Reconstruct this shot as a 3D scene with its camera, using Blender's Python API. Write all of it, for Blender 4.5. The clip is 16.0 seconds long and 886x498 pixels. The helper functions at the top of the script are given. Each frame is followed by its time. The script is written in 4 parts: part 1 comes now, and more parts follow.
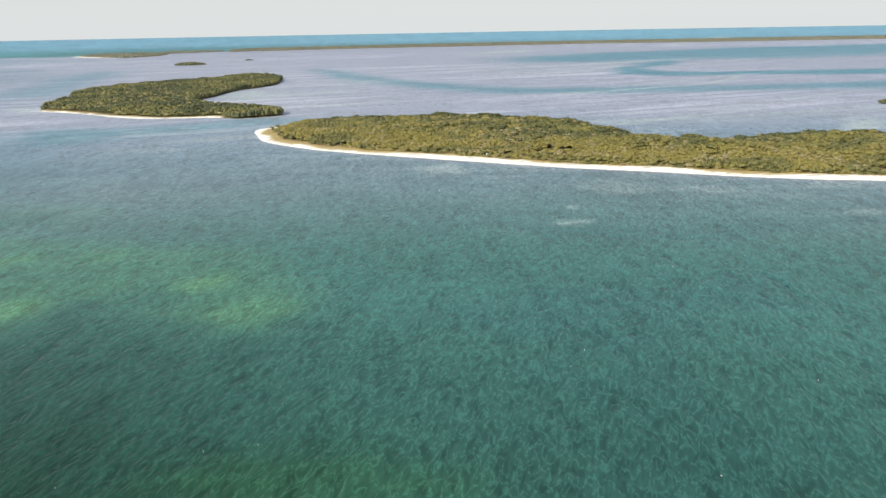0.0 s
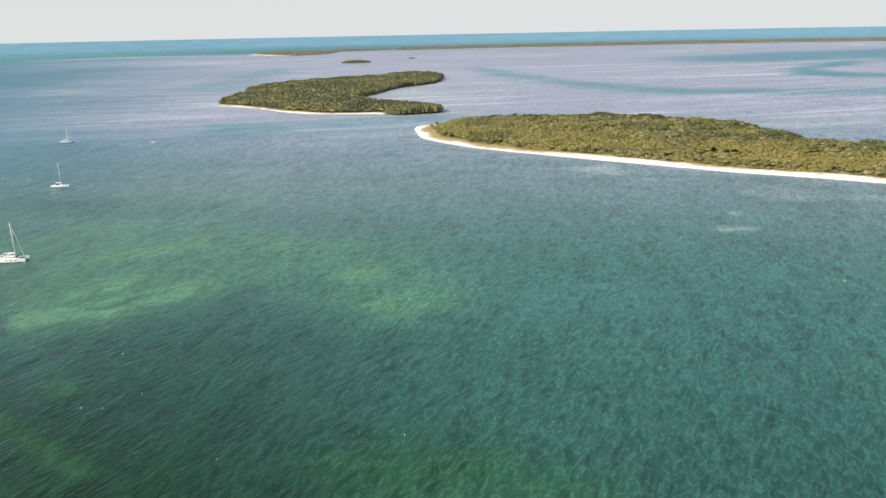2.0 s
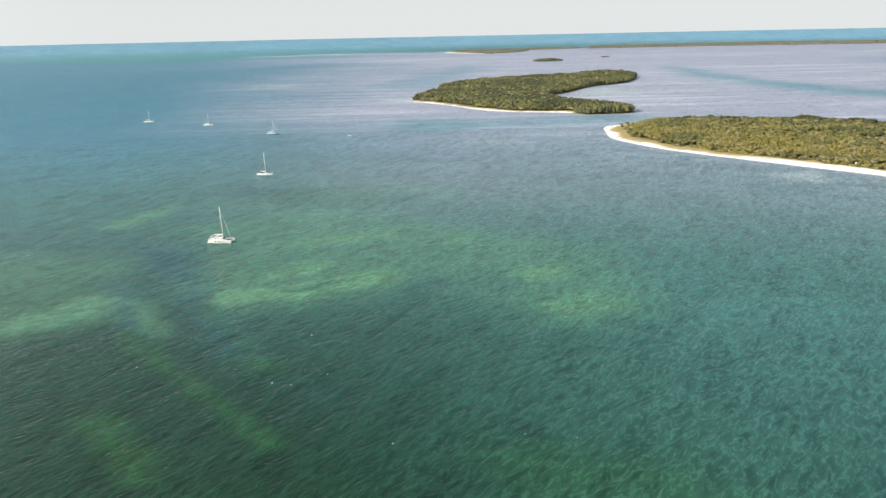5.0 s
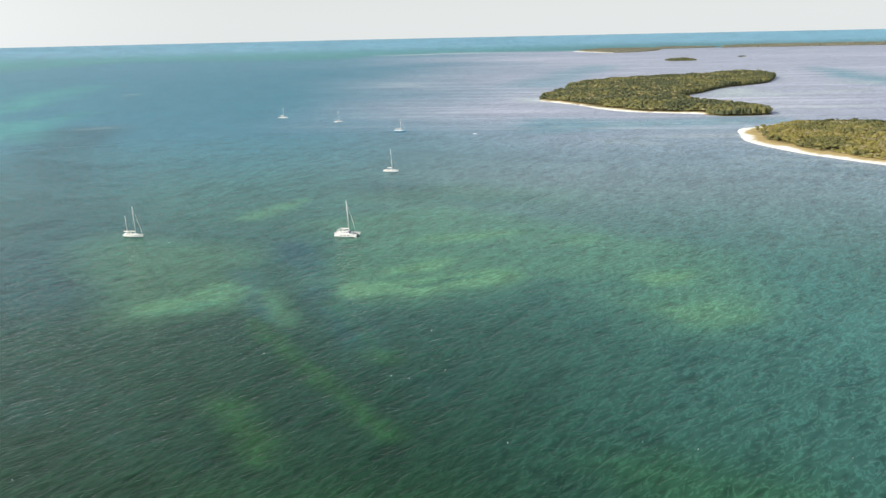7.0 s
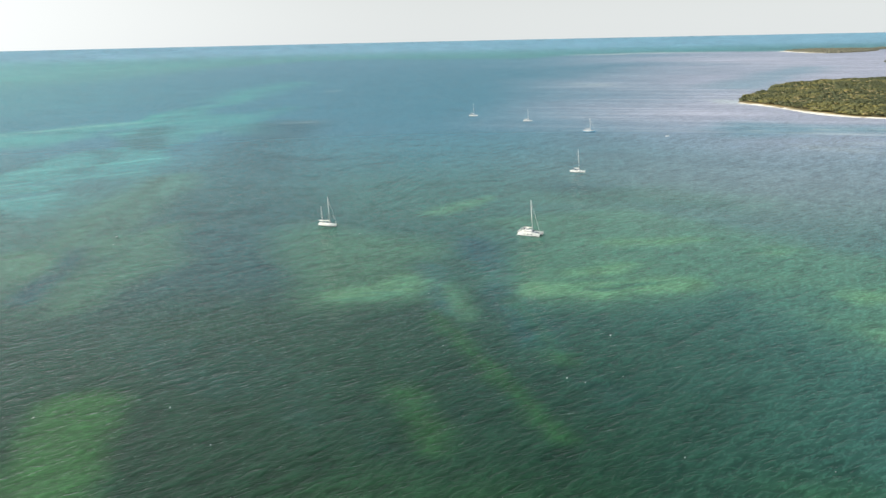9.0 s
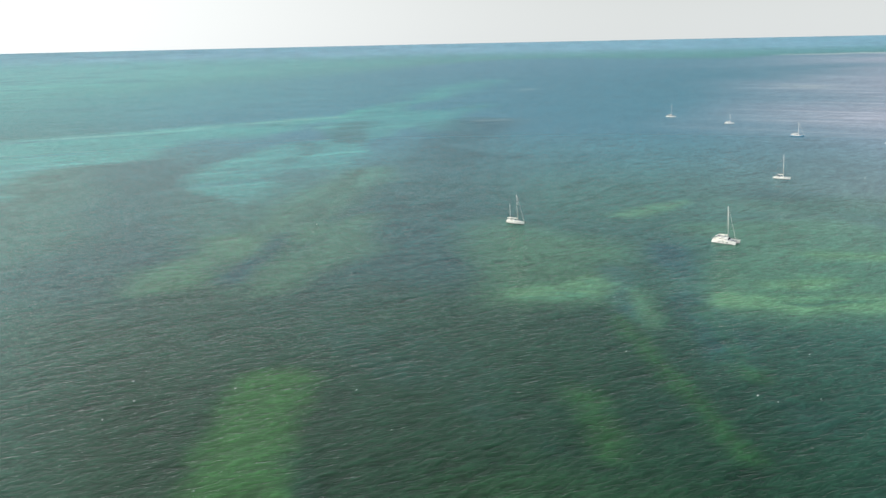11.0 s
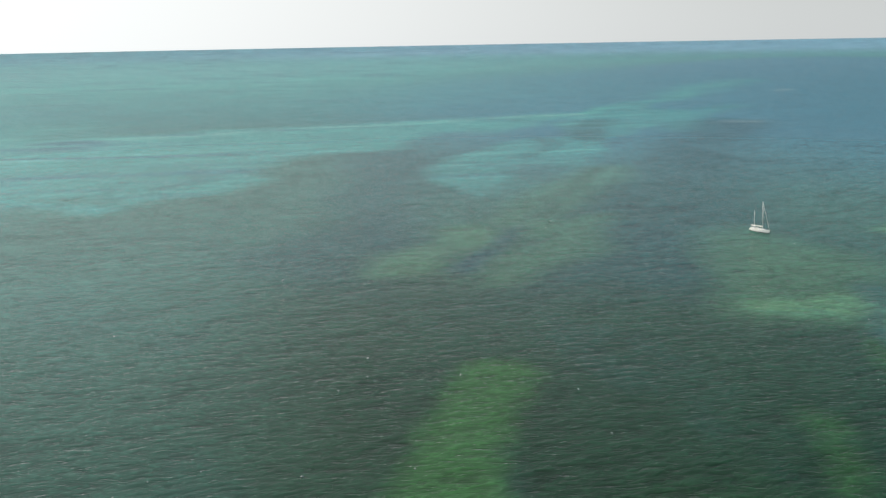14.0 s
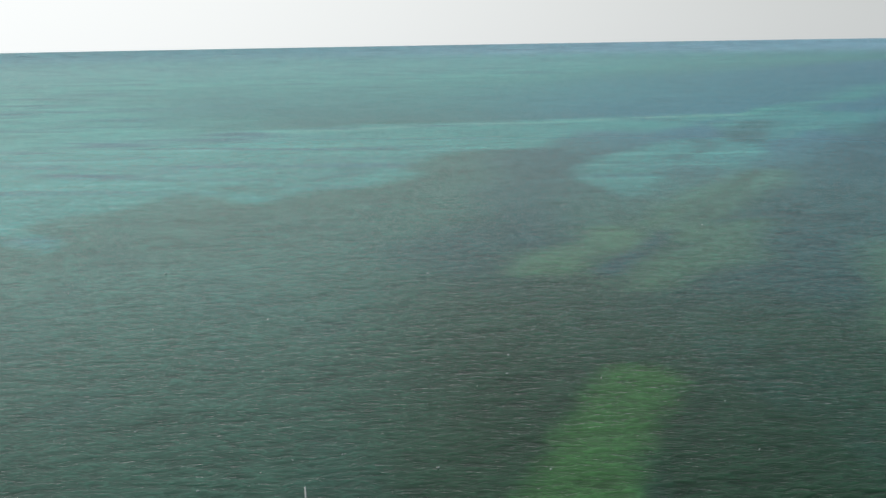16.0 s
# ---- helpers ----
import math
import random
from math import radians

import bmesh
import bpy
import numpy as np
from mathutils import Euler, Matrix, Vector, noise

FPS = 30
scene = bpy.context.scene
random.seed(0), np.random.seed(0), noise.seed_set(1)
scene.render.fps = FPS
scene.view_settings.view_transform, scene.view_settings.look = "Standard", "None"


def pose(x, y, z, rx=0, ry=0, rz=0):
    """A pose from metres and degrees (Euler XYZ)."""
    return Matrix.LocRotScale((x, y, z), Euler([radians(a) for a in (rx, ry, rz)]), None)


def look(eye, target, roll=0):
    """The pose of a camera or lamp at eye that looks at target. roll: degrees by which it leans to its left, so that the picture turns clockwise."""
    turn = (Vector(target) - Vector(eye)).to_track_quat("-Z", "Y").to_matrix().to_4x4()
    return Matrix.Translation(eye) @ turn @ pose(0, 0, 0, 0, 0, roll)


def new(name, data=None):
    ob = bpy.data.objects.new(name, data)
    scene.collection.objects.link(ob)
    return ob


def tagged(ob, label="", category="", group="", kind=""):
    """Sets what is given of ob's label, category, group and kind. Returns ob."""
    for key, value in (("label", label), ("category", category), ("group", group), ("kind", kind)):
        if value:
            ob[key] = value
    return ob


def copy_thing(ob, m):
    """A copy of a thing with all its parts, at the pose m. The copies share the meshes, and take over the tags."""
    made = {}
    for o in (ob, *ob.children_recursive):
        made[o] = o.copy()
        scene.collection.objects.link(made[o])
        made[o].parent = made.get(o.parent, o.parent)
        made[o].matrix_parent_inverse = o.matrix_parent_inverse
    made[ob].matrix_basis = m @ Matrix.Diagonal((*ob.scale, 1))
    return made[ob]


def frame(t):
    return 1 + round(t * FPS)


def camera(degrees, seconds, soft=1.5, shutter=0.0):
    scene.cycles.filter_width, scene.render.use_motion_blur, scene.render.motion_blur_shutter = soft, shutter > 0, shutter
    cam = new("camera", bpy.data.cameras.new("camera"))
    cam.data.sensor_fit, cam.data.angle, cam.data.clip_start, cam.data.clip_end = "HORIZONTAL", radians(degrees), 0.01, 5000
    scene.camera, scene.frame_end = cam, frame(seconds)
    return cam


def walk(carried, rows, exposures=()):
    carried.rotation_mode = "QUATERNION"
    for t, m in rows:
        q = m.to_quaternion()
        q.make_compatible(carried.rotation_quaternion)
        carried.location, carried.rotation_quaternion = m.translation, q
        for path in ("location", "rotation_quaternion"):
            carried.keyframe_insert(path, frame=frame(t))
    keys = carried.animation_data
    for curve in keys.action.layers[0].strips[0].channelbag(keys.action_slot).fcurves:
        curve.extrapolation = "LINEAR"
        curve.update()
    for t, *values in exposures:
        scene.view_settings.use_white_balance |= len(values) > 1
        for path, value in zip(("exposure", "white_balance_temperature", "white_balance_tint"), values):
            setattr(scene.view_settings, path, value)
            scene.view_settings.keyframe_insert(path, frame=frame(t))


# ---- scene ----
# The camera hovers on one spot, 100 m over a shallow bay, and pans to its left.
cam = camera(54.37, 16.0)
PATH = [
    (0.0, 0, 0, 100, 75.62, 1.00, -0.26),
    (0.5, 0, 0, 100, 75.65, 1.01, 2.94),
    (1.0, 0, 0, 100, 75.69, 1.05, 5.97),
    (1.5, 0, 0, 100, 75.71, 1.06, 8.07),
    (2.0, 0, 0, 100, 75.73, 1.09, 10.13),
    (2.5, 0, 0, 100, 75.76, 1.10, 12.21),
    (3.0, 0, 0, 100, 75.78, 1.14, 14.28),
    (3.5, 0, 0, 100, 75.81, 1.16, 16.36),
    (4.0, 0, 0, 100, 75.82, 1.15, 18.43),
    (6.5, 0, 0, 100, 75.93, 1.19, 28.77),
    (7.0, 0, 0, 100, 75.95, 1.20, 30.83),
    (7.5, 0, 0, 100, 75.98, 1.22, 32.96),
    (8.0, 0, 0, 100, 76.04, 1.22, 36.30),
    (8.5, 0, 0, 100, 76.10, 1.20, 39.83),
    (9.0, 0, 0, 100, 76.16, 1.20, 43.26),
    (11.5, 0, 0, 100, 76.36, 1.17, 59.03),
    (12.0, 0, 0, 100, 76.39, 1.15, 62.11),
    (12.5, 0, 0, 100, 76.40, 1.11, 64.96),
    (13.0, 0, 0, 100, 76.40, 1.09, 67.06),
    (13.5, 0, 0, 100, 76.41, 1.07, 69.27),
    (14.0, 0, 0, 100, 76.41, 1.03, 71.70),
    (14.5, 0, 0, 100, 76.41, 1.00, 74.19),
    (15.0, 0, 0, 100, 76.41, 0.98, 76.66),
    (15.5, 0, 0, 100, 76.41, 0.97, 79.10),
    (16.0, 0, 0, 100, 76.40, 0.95, 81.58),
]
walk(cam, [(t, pose(*p)) for t, *p in PATH],
     exposures=[(0.0, -0.04), (3.0, 0.0), (7.0, 0.06), (9.0, 0.04), (11.5, -0.06), (13.0, -0.20), (14.5, -0.34), (16.0, -0.44)])

# ---- light ----
SUN_HEADING, SUN_HEIGHT = 138.0, 32.0      # degrees left of north (+y), above the horizon
world = bpy.data.worlds.new("hazy_sky")
scene.world = world
world.use_nodes = True
wn = world.node_tree.nodes
sky = wn.new("ShaderNodeTexSky")
sky.sky_type, sky.sun_disc = "NISHITA", False
sky.sun_elevation, sky.sun_rotation = radians(SUN_HEIGHT), radians(-SUN_HEADING)
sky.air_density, sky.dust_density, sky.ozone_density = 1.0, 2.0, 2.0
haze, up, split, thick = (wn.new("ShaderNode" + k) for k in ("Mix", "TexCoord", "SeparateXYZ", "MapRange"))
haze.data_type = "RGBA"
haze.inputs["B"].default_value = (8.3, 8.65, 8.65, 1)
thick.interpolation_type = "SMOOTHSTEP"       # white haze low over the horizon, thinning overhead
for key, val in (("From Min", 0.0), ("From Max", 0.26), ("To Min", 0.88), ("To Max", 0.04)):
    thick.inputs[key].default_value = val
wl = world.node_tree.links
wl.new(up.outputs["Generated"], split.inputs[0])
wl.new(split.outputs["Z"], thick.inputs["Value"])
wl.new(thick.outputs[0], haze.inputs["Factor"])
wl.new(sky.outputs[0], haze.inputs["A"])
# the haze brightens round the sun
glow, aim, near_sun = (wn.new("ShaderNode" + k) for k in ("Mix", "VectorMath", "MapRange"))
glow.data_type, aim.operation, near_sun.interpolation_type = "RGBA", "DOT_PRODUCT", "SMOOTHSTEP"
a, e = radians(SUN_HEADING), radians(SUN_HEIGHT)
SUN_WAY = (-math.sin(a) * math.cos(e), math.cos(a) * math.cos(e), math.sin(e))
aim.inputs[1].default_value = SUN_WAY
near_sun.inputs["From Min"].default_value, near_sun.inputs["From Max"].default_value = -0.1, 1.0
glow.inputs["B"].default_value = (13.8, 14.2, 14.2, 1)
wl.new(up.outputs["Generated"], aim.inputs[0])
wl.new(aim.outputs["Value"], near_sun.inputs["Value"])
wl.new(near_sun.outputs[0], glow.inputs["Factor"])
wl.new(haze.outputs["Result"], glow.inputs["A"])
wl.new(glow.outputs["Result"], wn["Background"].inputs[0])
wn["Background"].inputs[1].default_value = 0.10
sun = new("sun", bpy.data.lights.new("sun", "SUN"))
sun.data.energy, sun.data.angle, sun.data.color = 4.6, radians(0.6), (1.0, 0.92, 0.78)
sun.matrix_world = look([300 * c for c in SUN_WAY], (0, 0, 0))

# ---- materials ----
def material(name, colour, rough=0.6, metal=0.0, bump=0.0, scale=4.0, vary=0.15, second=None):
    """A surface with two scales of mottling and a fine relief."""
    m = bpy.data.materials.new(name)
    m.use_nodes = True
    n, l = m.node_tree.nodes, m.node_tree.links
    p = n["Principled BSDF"]
    p.inputs["Roughness"].default_value, p.inputs["Metallic"].default_value = rough, metal
    tc = n.new("ShaderNodeTexCoord")
    big, fine = n.new("ShaderNodeTexNoise"), n.new("ShaderNodeTexNoise")
    big.inputs["Scale"].default_value, fine.inputs["Scale"].default_value = scale * 0.15, scale
    fine.inputs["Detail"].default_value = 4
    mul = n.new("ShaderNodeMath")
    mul.operation = "ADD"
    ramp = n.new("ShaderNodeMapRange")
    ramp.inputs["From Min"].default_value, ramp.inputs["From Max"].default_value = 0.7, 1.3
    mix = n.new("ShaderNodeMix")
    mix.data_type = "RGBA"
    second = second or [c * (1 - vary) for c in colour]
    mix.inputs["A"].default_value, mix.inputs["B"].default_value = (*colour, 1), (*second, 1)
    for t in (big, fine):
        l.new(tc.outputs["Object"], t.inputs["Vector"])
    l.new(big.outputs["Fac"], mul.inputs[0])
    l.new(fine.outputs["Fac"], mul.inputs[1])
    l.new(mul.outputs[0], ramp.inputs["Value"])
    l.new(ramp.outputs[0], mix.inputs["Factor"])
    l.new(mix.outputs["Result"], p.inputs["Base Color"])
    if bump:
        b = n.new("ShaderNodeBump")
        b.inputs["Strength"].default_value, b.inputs["Distance"].default_value = bump, 0.3 / scale
        l.new(fine.outputs["Fac"], b.inputs["Height"])
        l.new(b.outputs[0], p.inputs["Normal"])
    return m


def attr_mix(n, l, base, name, colour, gain=1.0):
    """Mix colour over base (a colour or a socket) by a float attribute of the mesh."""
    at = n.new("ShaderNodeAttribute")
    at.attribute_name = name
    mix = n.new("ShaderNodeMix")
    mix.data_type = "RGBA"
    mix.inputs["B"].default_value = (*colour, 1)
    if isinstance(base, tuple):
        mix.inputs["A"].default_value = (*base, 1)
    else:
        l.new(base, mix.inputs["A"])
    l.new(at.outputs["Fac"], mix.inputs["Factor"])
    return mix.outputs["Result"]


def sea_material():
    m = bpy.data.materials.new("sea_water")
    m.use_nodes = True
    n, l = m.node_tree.nodes, m.node_tree.links
    p = n["Principled BSDF"]
    tc = n.new("ShaderNodeTexCoord")

    def ripple(turn, across, along, detail=2.0, distort=0.6):
        """Noise drawn out along crests; across and along in metres, turn: the crests' lean from north."""
        mp, t = n.new("ShaderNodeMapping"), n.new("ShaderNodeTexNoise")
        mp.vector_type = "TEXTURE"
        mp.inputs["Rotation"].default_value, mp.inputs["Scale"].default_value = (0, 0, radians(turn)), (across, along, 1)
        t.inputs["Scale"].default_value, t.inputs["Detail"].default_value, t.inputs["Distortion"].default_value = 1.0, detail, distort
        l.new(tc.outputs["Object"], mp.inputs["Vector"])
        l.new(mp.outputs[0], t.inputs["Vector"])
        return t.outputs["Fac"]

    def calc(kind, a, b=None, c=None):
        k = n.new("ShaderNodeMath")
        k.operation = kind
        for s, v in zip(k.inputs, (a, b, c)):
            if isinstance(v, (int, float)):
                s.default_value = v
            elif v is not None:
                l.new(v, s)
        return k.outputs[0]

    def span(value, low, high, to_low=0.0, to_high=1.0):
        r = n.new("ShaderNodeMapRange")
        for key, v in (("From Min", low), ("From Max", high), ("To Min", to_low), ("To Max", to_high)):
            r.inputs[key].default_value = v
        l.new(value, r.inputs["Value"])
        return r.outputs[0]

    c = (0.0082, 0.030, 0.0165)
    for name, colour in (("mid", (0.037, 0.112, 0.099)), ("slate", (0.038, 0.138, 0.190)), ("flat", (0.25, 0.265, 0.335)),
                         ("turquoise", (0.048, 0.225, 0.220)), ("hazed_offshore", (0.135, 0.26, 0.35)), ("weed", (0.017, 0.060, 0.074)),
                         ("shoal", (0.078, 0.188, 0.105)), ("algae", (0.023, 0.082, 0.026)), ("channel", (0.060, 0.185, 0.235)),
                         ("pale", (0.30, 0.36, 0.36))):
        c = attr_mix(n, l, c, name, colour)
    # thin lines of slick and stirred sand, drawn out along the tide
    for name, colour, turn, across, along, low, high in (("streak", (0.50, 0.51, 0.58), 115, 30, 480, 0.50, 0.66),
                                                         ("turquoise", (0.085, 0.30, 0.28), -4, 22, 300, 0.54, 0.72),
                                                         ("turquoise", (0.036, 0.130, 0.160), -14, 40, 230, 0.50, 0.66),
                                                         ("shoal", (0.030, 0.105, 0.075), -40, 9, 42, 0.52, 0.70)):
        at, mx = n.new("ShaderNodeAttribute"), n.new("ShaderNodeMix")
        at.attribute_name = name
        mx.data_type = "RGBA"
        mx.inputs["B"].default_value = (*colour, 1)
        l.new(c, mx.inputs["A"])
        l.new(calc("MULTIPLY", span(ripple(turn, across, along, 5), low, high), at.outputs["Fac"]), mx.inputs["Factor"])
        c = mx.outputs["Result"]
    mott = n.new("ShaderNodeTexNoise")
    mott.inputs["Scale"].default_value, mott.inputs["Detail"].default_value = 0.012, 5
    l.new(tc.outputs["Object"], mott.inputs["Vector"])
    # wind sea: sharp crests of several sizes, two trains crossing
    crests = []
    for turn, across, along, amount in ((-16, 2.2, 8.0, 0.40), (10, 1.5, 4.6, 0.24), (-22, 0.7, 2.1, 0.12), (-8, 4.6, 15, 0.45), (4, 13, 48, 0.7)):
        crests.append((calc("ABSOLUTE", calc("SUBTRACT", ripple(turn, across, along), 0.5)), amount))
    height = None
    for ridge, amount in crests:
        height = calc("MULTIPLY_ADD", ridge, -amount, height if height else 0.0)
    # light through thin crests and the waves' shading, painted into the water colour
    crest_light = calc("MULTIPLY", span(crests[0][0], 0.075, 0.0), span(crests[1][0], 0.12, 0.02))
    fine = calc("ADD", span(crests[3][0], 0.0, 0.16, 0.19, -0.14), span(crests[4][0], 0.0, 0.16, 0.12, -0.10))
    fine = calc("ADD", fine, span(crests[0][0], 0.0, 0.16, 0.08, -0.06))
    tone = calc("ADD", calc("ADD", span(mott.outputs["Fac"], 0.3, 0.7, 0.90, 1.08), fine), calc("MULTIPLY", crest_light, 0.7))
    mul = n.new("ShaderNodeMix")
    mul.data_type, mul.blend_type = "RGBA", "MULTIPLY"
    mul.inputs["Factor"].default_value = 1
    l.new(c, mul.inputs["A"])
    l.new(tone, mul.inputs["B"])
    # the body of the water takes its light below the surface; the surface mirrors the sky by the slope of the waves
    body, gloss, edge, both = (n.new("ShaderNode" + k) for k in ("BsdfDiffuse", "BsdfGlossy", "Fresnel", "MixShader"))
    n.remove(p)
    b = n.new("ShaderNodeBump")
    b.inputs["Strength"].default_value, b.inputs["Distance"].default_value = 1.0, 1.4
    l.new(height, b.inputs["Height"])
    chop = n.new("ShaderNodeAttribute")                # chop too small to be told apart spreads the gloss
    chop.attribute_name = "chop"
    edge.inputs["IOR"].default_value = 1.333
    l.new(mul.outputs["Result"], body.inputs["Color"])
    l.new(span(chop.outputs["Fac"], 0, 1, 0.12, 0.34), gloss.inputs["Roughness"])
    l.new(b.outputs[0], gloss.inputs["Normal"])
    l.new(b.outputs[0], edge.inputs["Normal"])
    l.new(calc("MULTIPLY", edge.outputs[0], span(chop.outputs["Fac"], 0, 1, 0.66, 0.34)), both.inputs[0])
    l.new(body.outputs[0], both.inputs[1])
    l.new(gloss.outputs[0], both.inputs[2])
    l.new(both.outputs[0], n["Material Output"].inputs["Surface"])
    return m


def ground_material():
    m = bpy.data.materials.new("island_ground")
    m.use_nodes = True
    n, l = m.node_tree.nodes, m.node_tree.links
    p = n["Principled BSDF"]
    p.inputs["Roughness"].default_value = 0.9
    c = attr_mix(n, l, (0.15, 0.125, 0.05), "grass", (0.40, 0.30, 0.12))
    c = attr_mix(n, l, c, "sand", (0.88, 0.85, 0.77))
    c = attr_mix(n, l, c, "wrack", (0.33, 0.27, 0.19))
    tc, t = n.new("ShaderNodeTexCoord"), n.new("ShaderNodeTexNoise")
    t.inputs["Scale"].default_value, t.inputs["Detail"].default_value = 0.25, 8
    l.new(tc.outputs["Object"], t.inputs["Vector"])
    r = n.new("ShaderNodeMapRange")
    r.inputs["From Min"].default_value, r.inputs["From Max"].default_value = 0.3, 0.7
    r.inputs["To Min"].default_value, r.inputs["To Max"].default_value = 0.72, 1.1
    l.new(t.outputs["Fac"], r.inputs["Value"])
    mul = n.new("ShaderNodeMix")
    mul.data_type, mul.blend_type = "RGBA", "MULTIPLY"
    mul.inputs["Factor"].default_value = 1
    l.new(c, mul.inputs["A"])
    l.new(r.outputs[0], mul.inputs["B"])
    l.new(mul.outputs["Result"], p.inputs["Base Color"])
    b = n.new("ShaderNodeBump")
    b.inputs["Strength"].default_value, b.inputs["Distance"].default_value = 0.5, 0.5
    l.new(t.outputs["Fac"], b.inputs["Height"])
    l.new(b.outputs[0], p.inputs["Normal"])
    return m


def leaf_material():
    """Leaves: from dark mangrove green over olive to dry grey-brown, by the plant."""
    m = bpy.data.materials.new("mangrove_leaves")
    m.use_nodes = True
    n, l = m.node_tree.nodes, m.node_tree.links
    p = n["Principled BSDF"]
    p.inputs["Roughness"].default_value = 0.65
    at, ramp = n.new("ShaderNodeAttribute"), n.new("ShaderNodeValToRGB")
    at.attribute_name = "tint"
    stops = ((0.0, (0.072, 0.086, 0.036)), (0.35, (0.155, 0.156, 0.054)), (0.65, (0.285, 0.246, 0.062)),
             (0.85, (0.31, 0.255, 0.090)), (1.0, (0.35, 0.31, 0.20)))
    el = ramp.color_ramp.elements
    while len(el) < len(stops):
        el.new(0.5)
    for s, (pos, col) in zip(el, stops):
        s.position, s.color = pos, (*col, 1)
    tc, t = n.new("ShaderNodeTexCoord"), n.new("ShaderNodeTexNoise")
    t.inputs["Scale"].default_value, t.inputs["Detail"].default_value = 0.9, 3
    l.new(tc.outputs["Object"], t.inputs["Vector"])
    r = n.new("ShaderNodeMapRange")
    r.inputs["To Min"].default_value, r.inputs["To Max"].default_value = 0.7, 1.3
    l.new(t.outputs["Fac"], r.inputs["Value"])
    mul = n.new("ShaderNodeMix")
    mul.data_type, mul.blend_type = "RGBA", "MULTIPLY"
    mul.inputs["Factor"].default_value = 1
    l.new(at.outputs["Fac"], ramp.inputs[0])
    l.new(ramp.outputs[0], mul.inputs["A"])
    l.new(r.outputs[0], mul.inputs["B"])
    l.new(mul.outputs["Result"], p.inputs["Base Color"])
    glow, both = n.new("ShaderNodeBsdfTranslucent"), n.new("ShaderNodeMixShader")     # sun shines through thin leaves
    both.inputs[0].default_value = 0.2
    l.new(mul.outputs["Result"], glow.inputs["Color"])
    l.new(p.outputs[0], both.inputs[1])
    l.new(glow.outputs[0], both.inputs[2])
    l.new(both.outputs[0], n["Material Output"].inputs["Surface"])
    return m


SEA, GROUND, LEAF = sea_material(), ground_material(), leaf_material()
# leaves of the far woods, with the distance haze mixed into their colour
HAZED_LEAF = material("hazed_far_mangrove", (0.165, 0.160, 0.115), 0.8, scale=0.08, second=(0.115, 0.120, 0.085))
BARK = material("grey_bark", (0.16, 0.13, 0.10), 0.9, bump=0.6, scale=8, vary=0.4)
GELCOAT = material("white_gelcoat", (0.88, 0.88, 0.86), 0.25, scale=2, vary=0.06)
DECK = material("nonskid_deck", (0.66, 0.66, 0.62), 0.7, bump=0.2, scale=20, vary=0.12)
BLUE_HULL = material("faded_blue_paint", (0.12, 0.33, 0.50), 0.35, scale=2, vary=0.12)
GLASS = material("dark_tinted_glass", (0.015, 0.018, 0.022), 0.08, scale=2)
ALLOY = material("white_painted_alloy", (0.85, 0.85, 0.83), 0.4, scale=3, vary=0.1)
WIRE = material("steel_wire", (0.45, 0.45, 0.45), 0.35, 0.9)
CANVAS = material("off_white_canvas", (0.80, 0.79, 0.74), 0.85, bump=0.3, scale=6, vary=0.12)
NAVY = material("navy_canvas", (0.03, 0.05, 0.10), 0.85, bump=0.3, scale=6, vary=0.3)
RUBBER = material("grey_inflated_rubber", (0.42, 0.43, 0.44), 0.6, scale=5, vary=0.15)
BOTTOM = material("dark_antifouling", (0.04, 0.05, 0.07), 0.7, scale=3, vary=0.3)
TEAK = material("weathered_teak", (0.30, 0.22, 0.14), 0.75, bump=0.3, scale=12, vary=0.3)
FOAM = material("white_foam", (0.8, 0.82, 0.82), 0.9, scale=8, vary=0.2)

# ---- numbers for the plan ----
EYE_Z, BEND, ROOM, EARTH = 100.0, 3600.0, 1250.0, 7.4e6


def fold(xyz):
    """The round earth's drop, and past 3.6 km the distance drawn in towards 4.85 km along its own sight line, as a backdrop."""
    v = np.array(xyz, float)
    d = np.maximum(np.hypot(v[:, 0], v[:, 1]), 1e-6)
    z = v[:, 2] - d * d / (2 * EARTH)
    over = np.maximum(d - BEND, 0)
    k = np.where(over > 0, (BEND + over / (1 + over / ROOM)) / d, 1.0)
    return np.c_[v[:, 0] * k, v[:, 1] * k, EYE_Z + (z - EYE_Z) * k]


def lattice(ix, iy, seed):
    h = (ix.astype(np.int64) * 374761393 + iy.astype(np.int64) * 668265263 + seed * 1442695041) & 0x7FFFFFFF
    h = ((h ^ (h >> 13)) * 1274126177) & 0x7FFFFFFF
    return ((h ^ (h >> 16)) & 0xFFFF) / 65535.0


def value_noise(x, y, seed=0):
    x0, y0 = np.floor(x), np.floor(y)
    fx, fy = x - x0, y - y0
    fx, fy = fx * fx * (3 - 2 * fx), fy * fy * (3 - 2 * fy)
    g = lambda a, b: lattice(x0 + a, y0 + b, seed)
    return (g(0, 0) * (1 - fx) + g(1, 0) * fx) * (1 - fy) + (g(0, 1) * (1 - fx) + g(1, 1) * fx) * fy


def fbm(x, y, seed=0, octaves=4):
    return sum(value_noise(x * 2 ** k, y * 2 ** k, seed + k) * 0.5 ** k for k in range(octaves)) / (2 - 0.5 ** (octaves - 1))


def smooth(a, b, x):
    t = np.clip((x - a) / (b - a), 0, 1)
    return t * t * (3 - 2 * t)


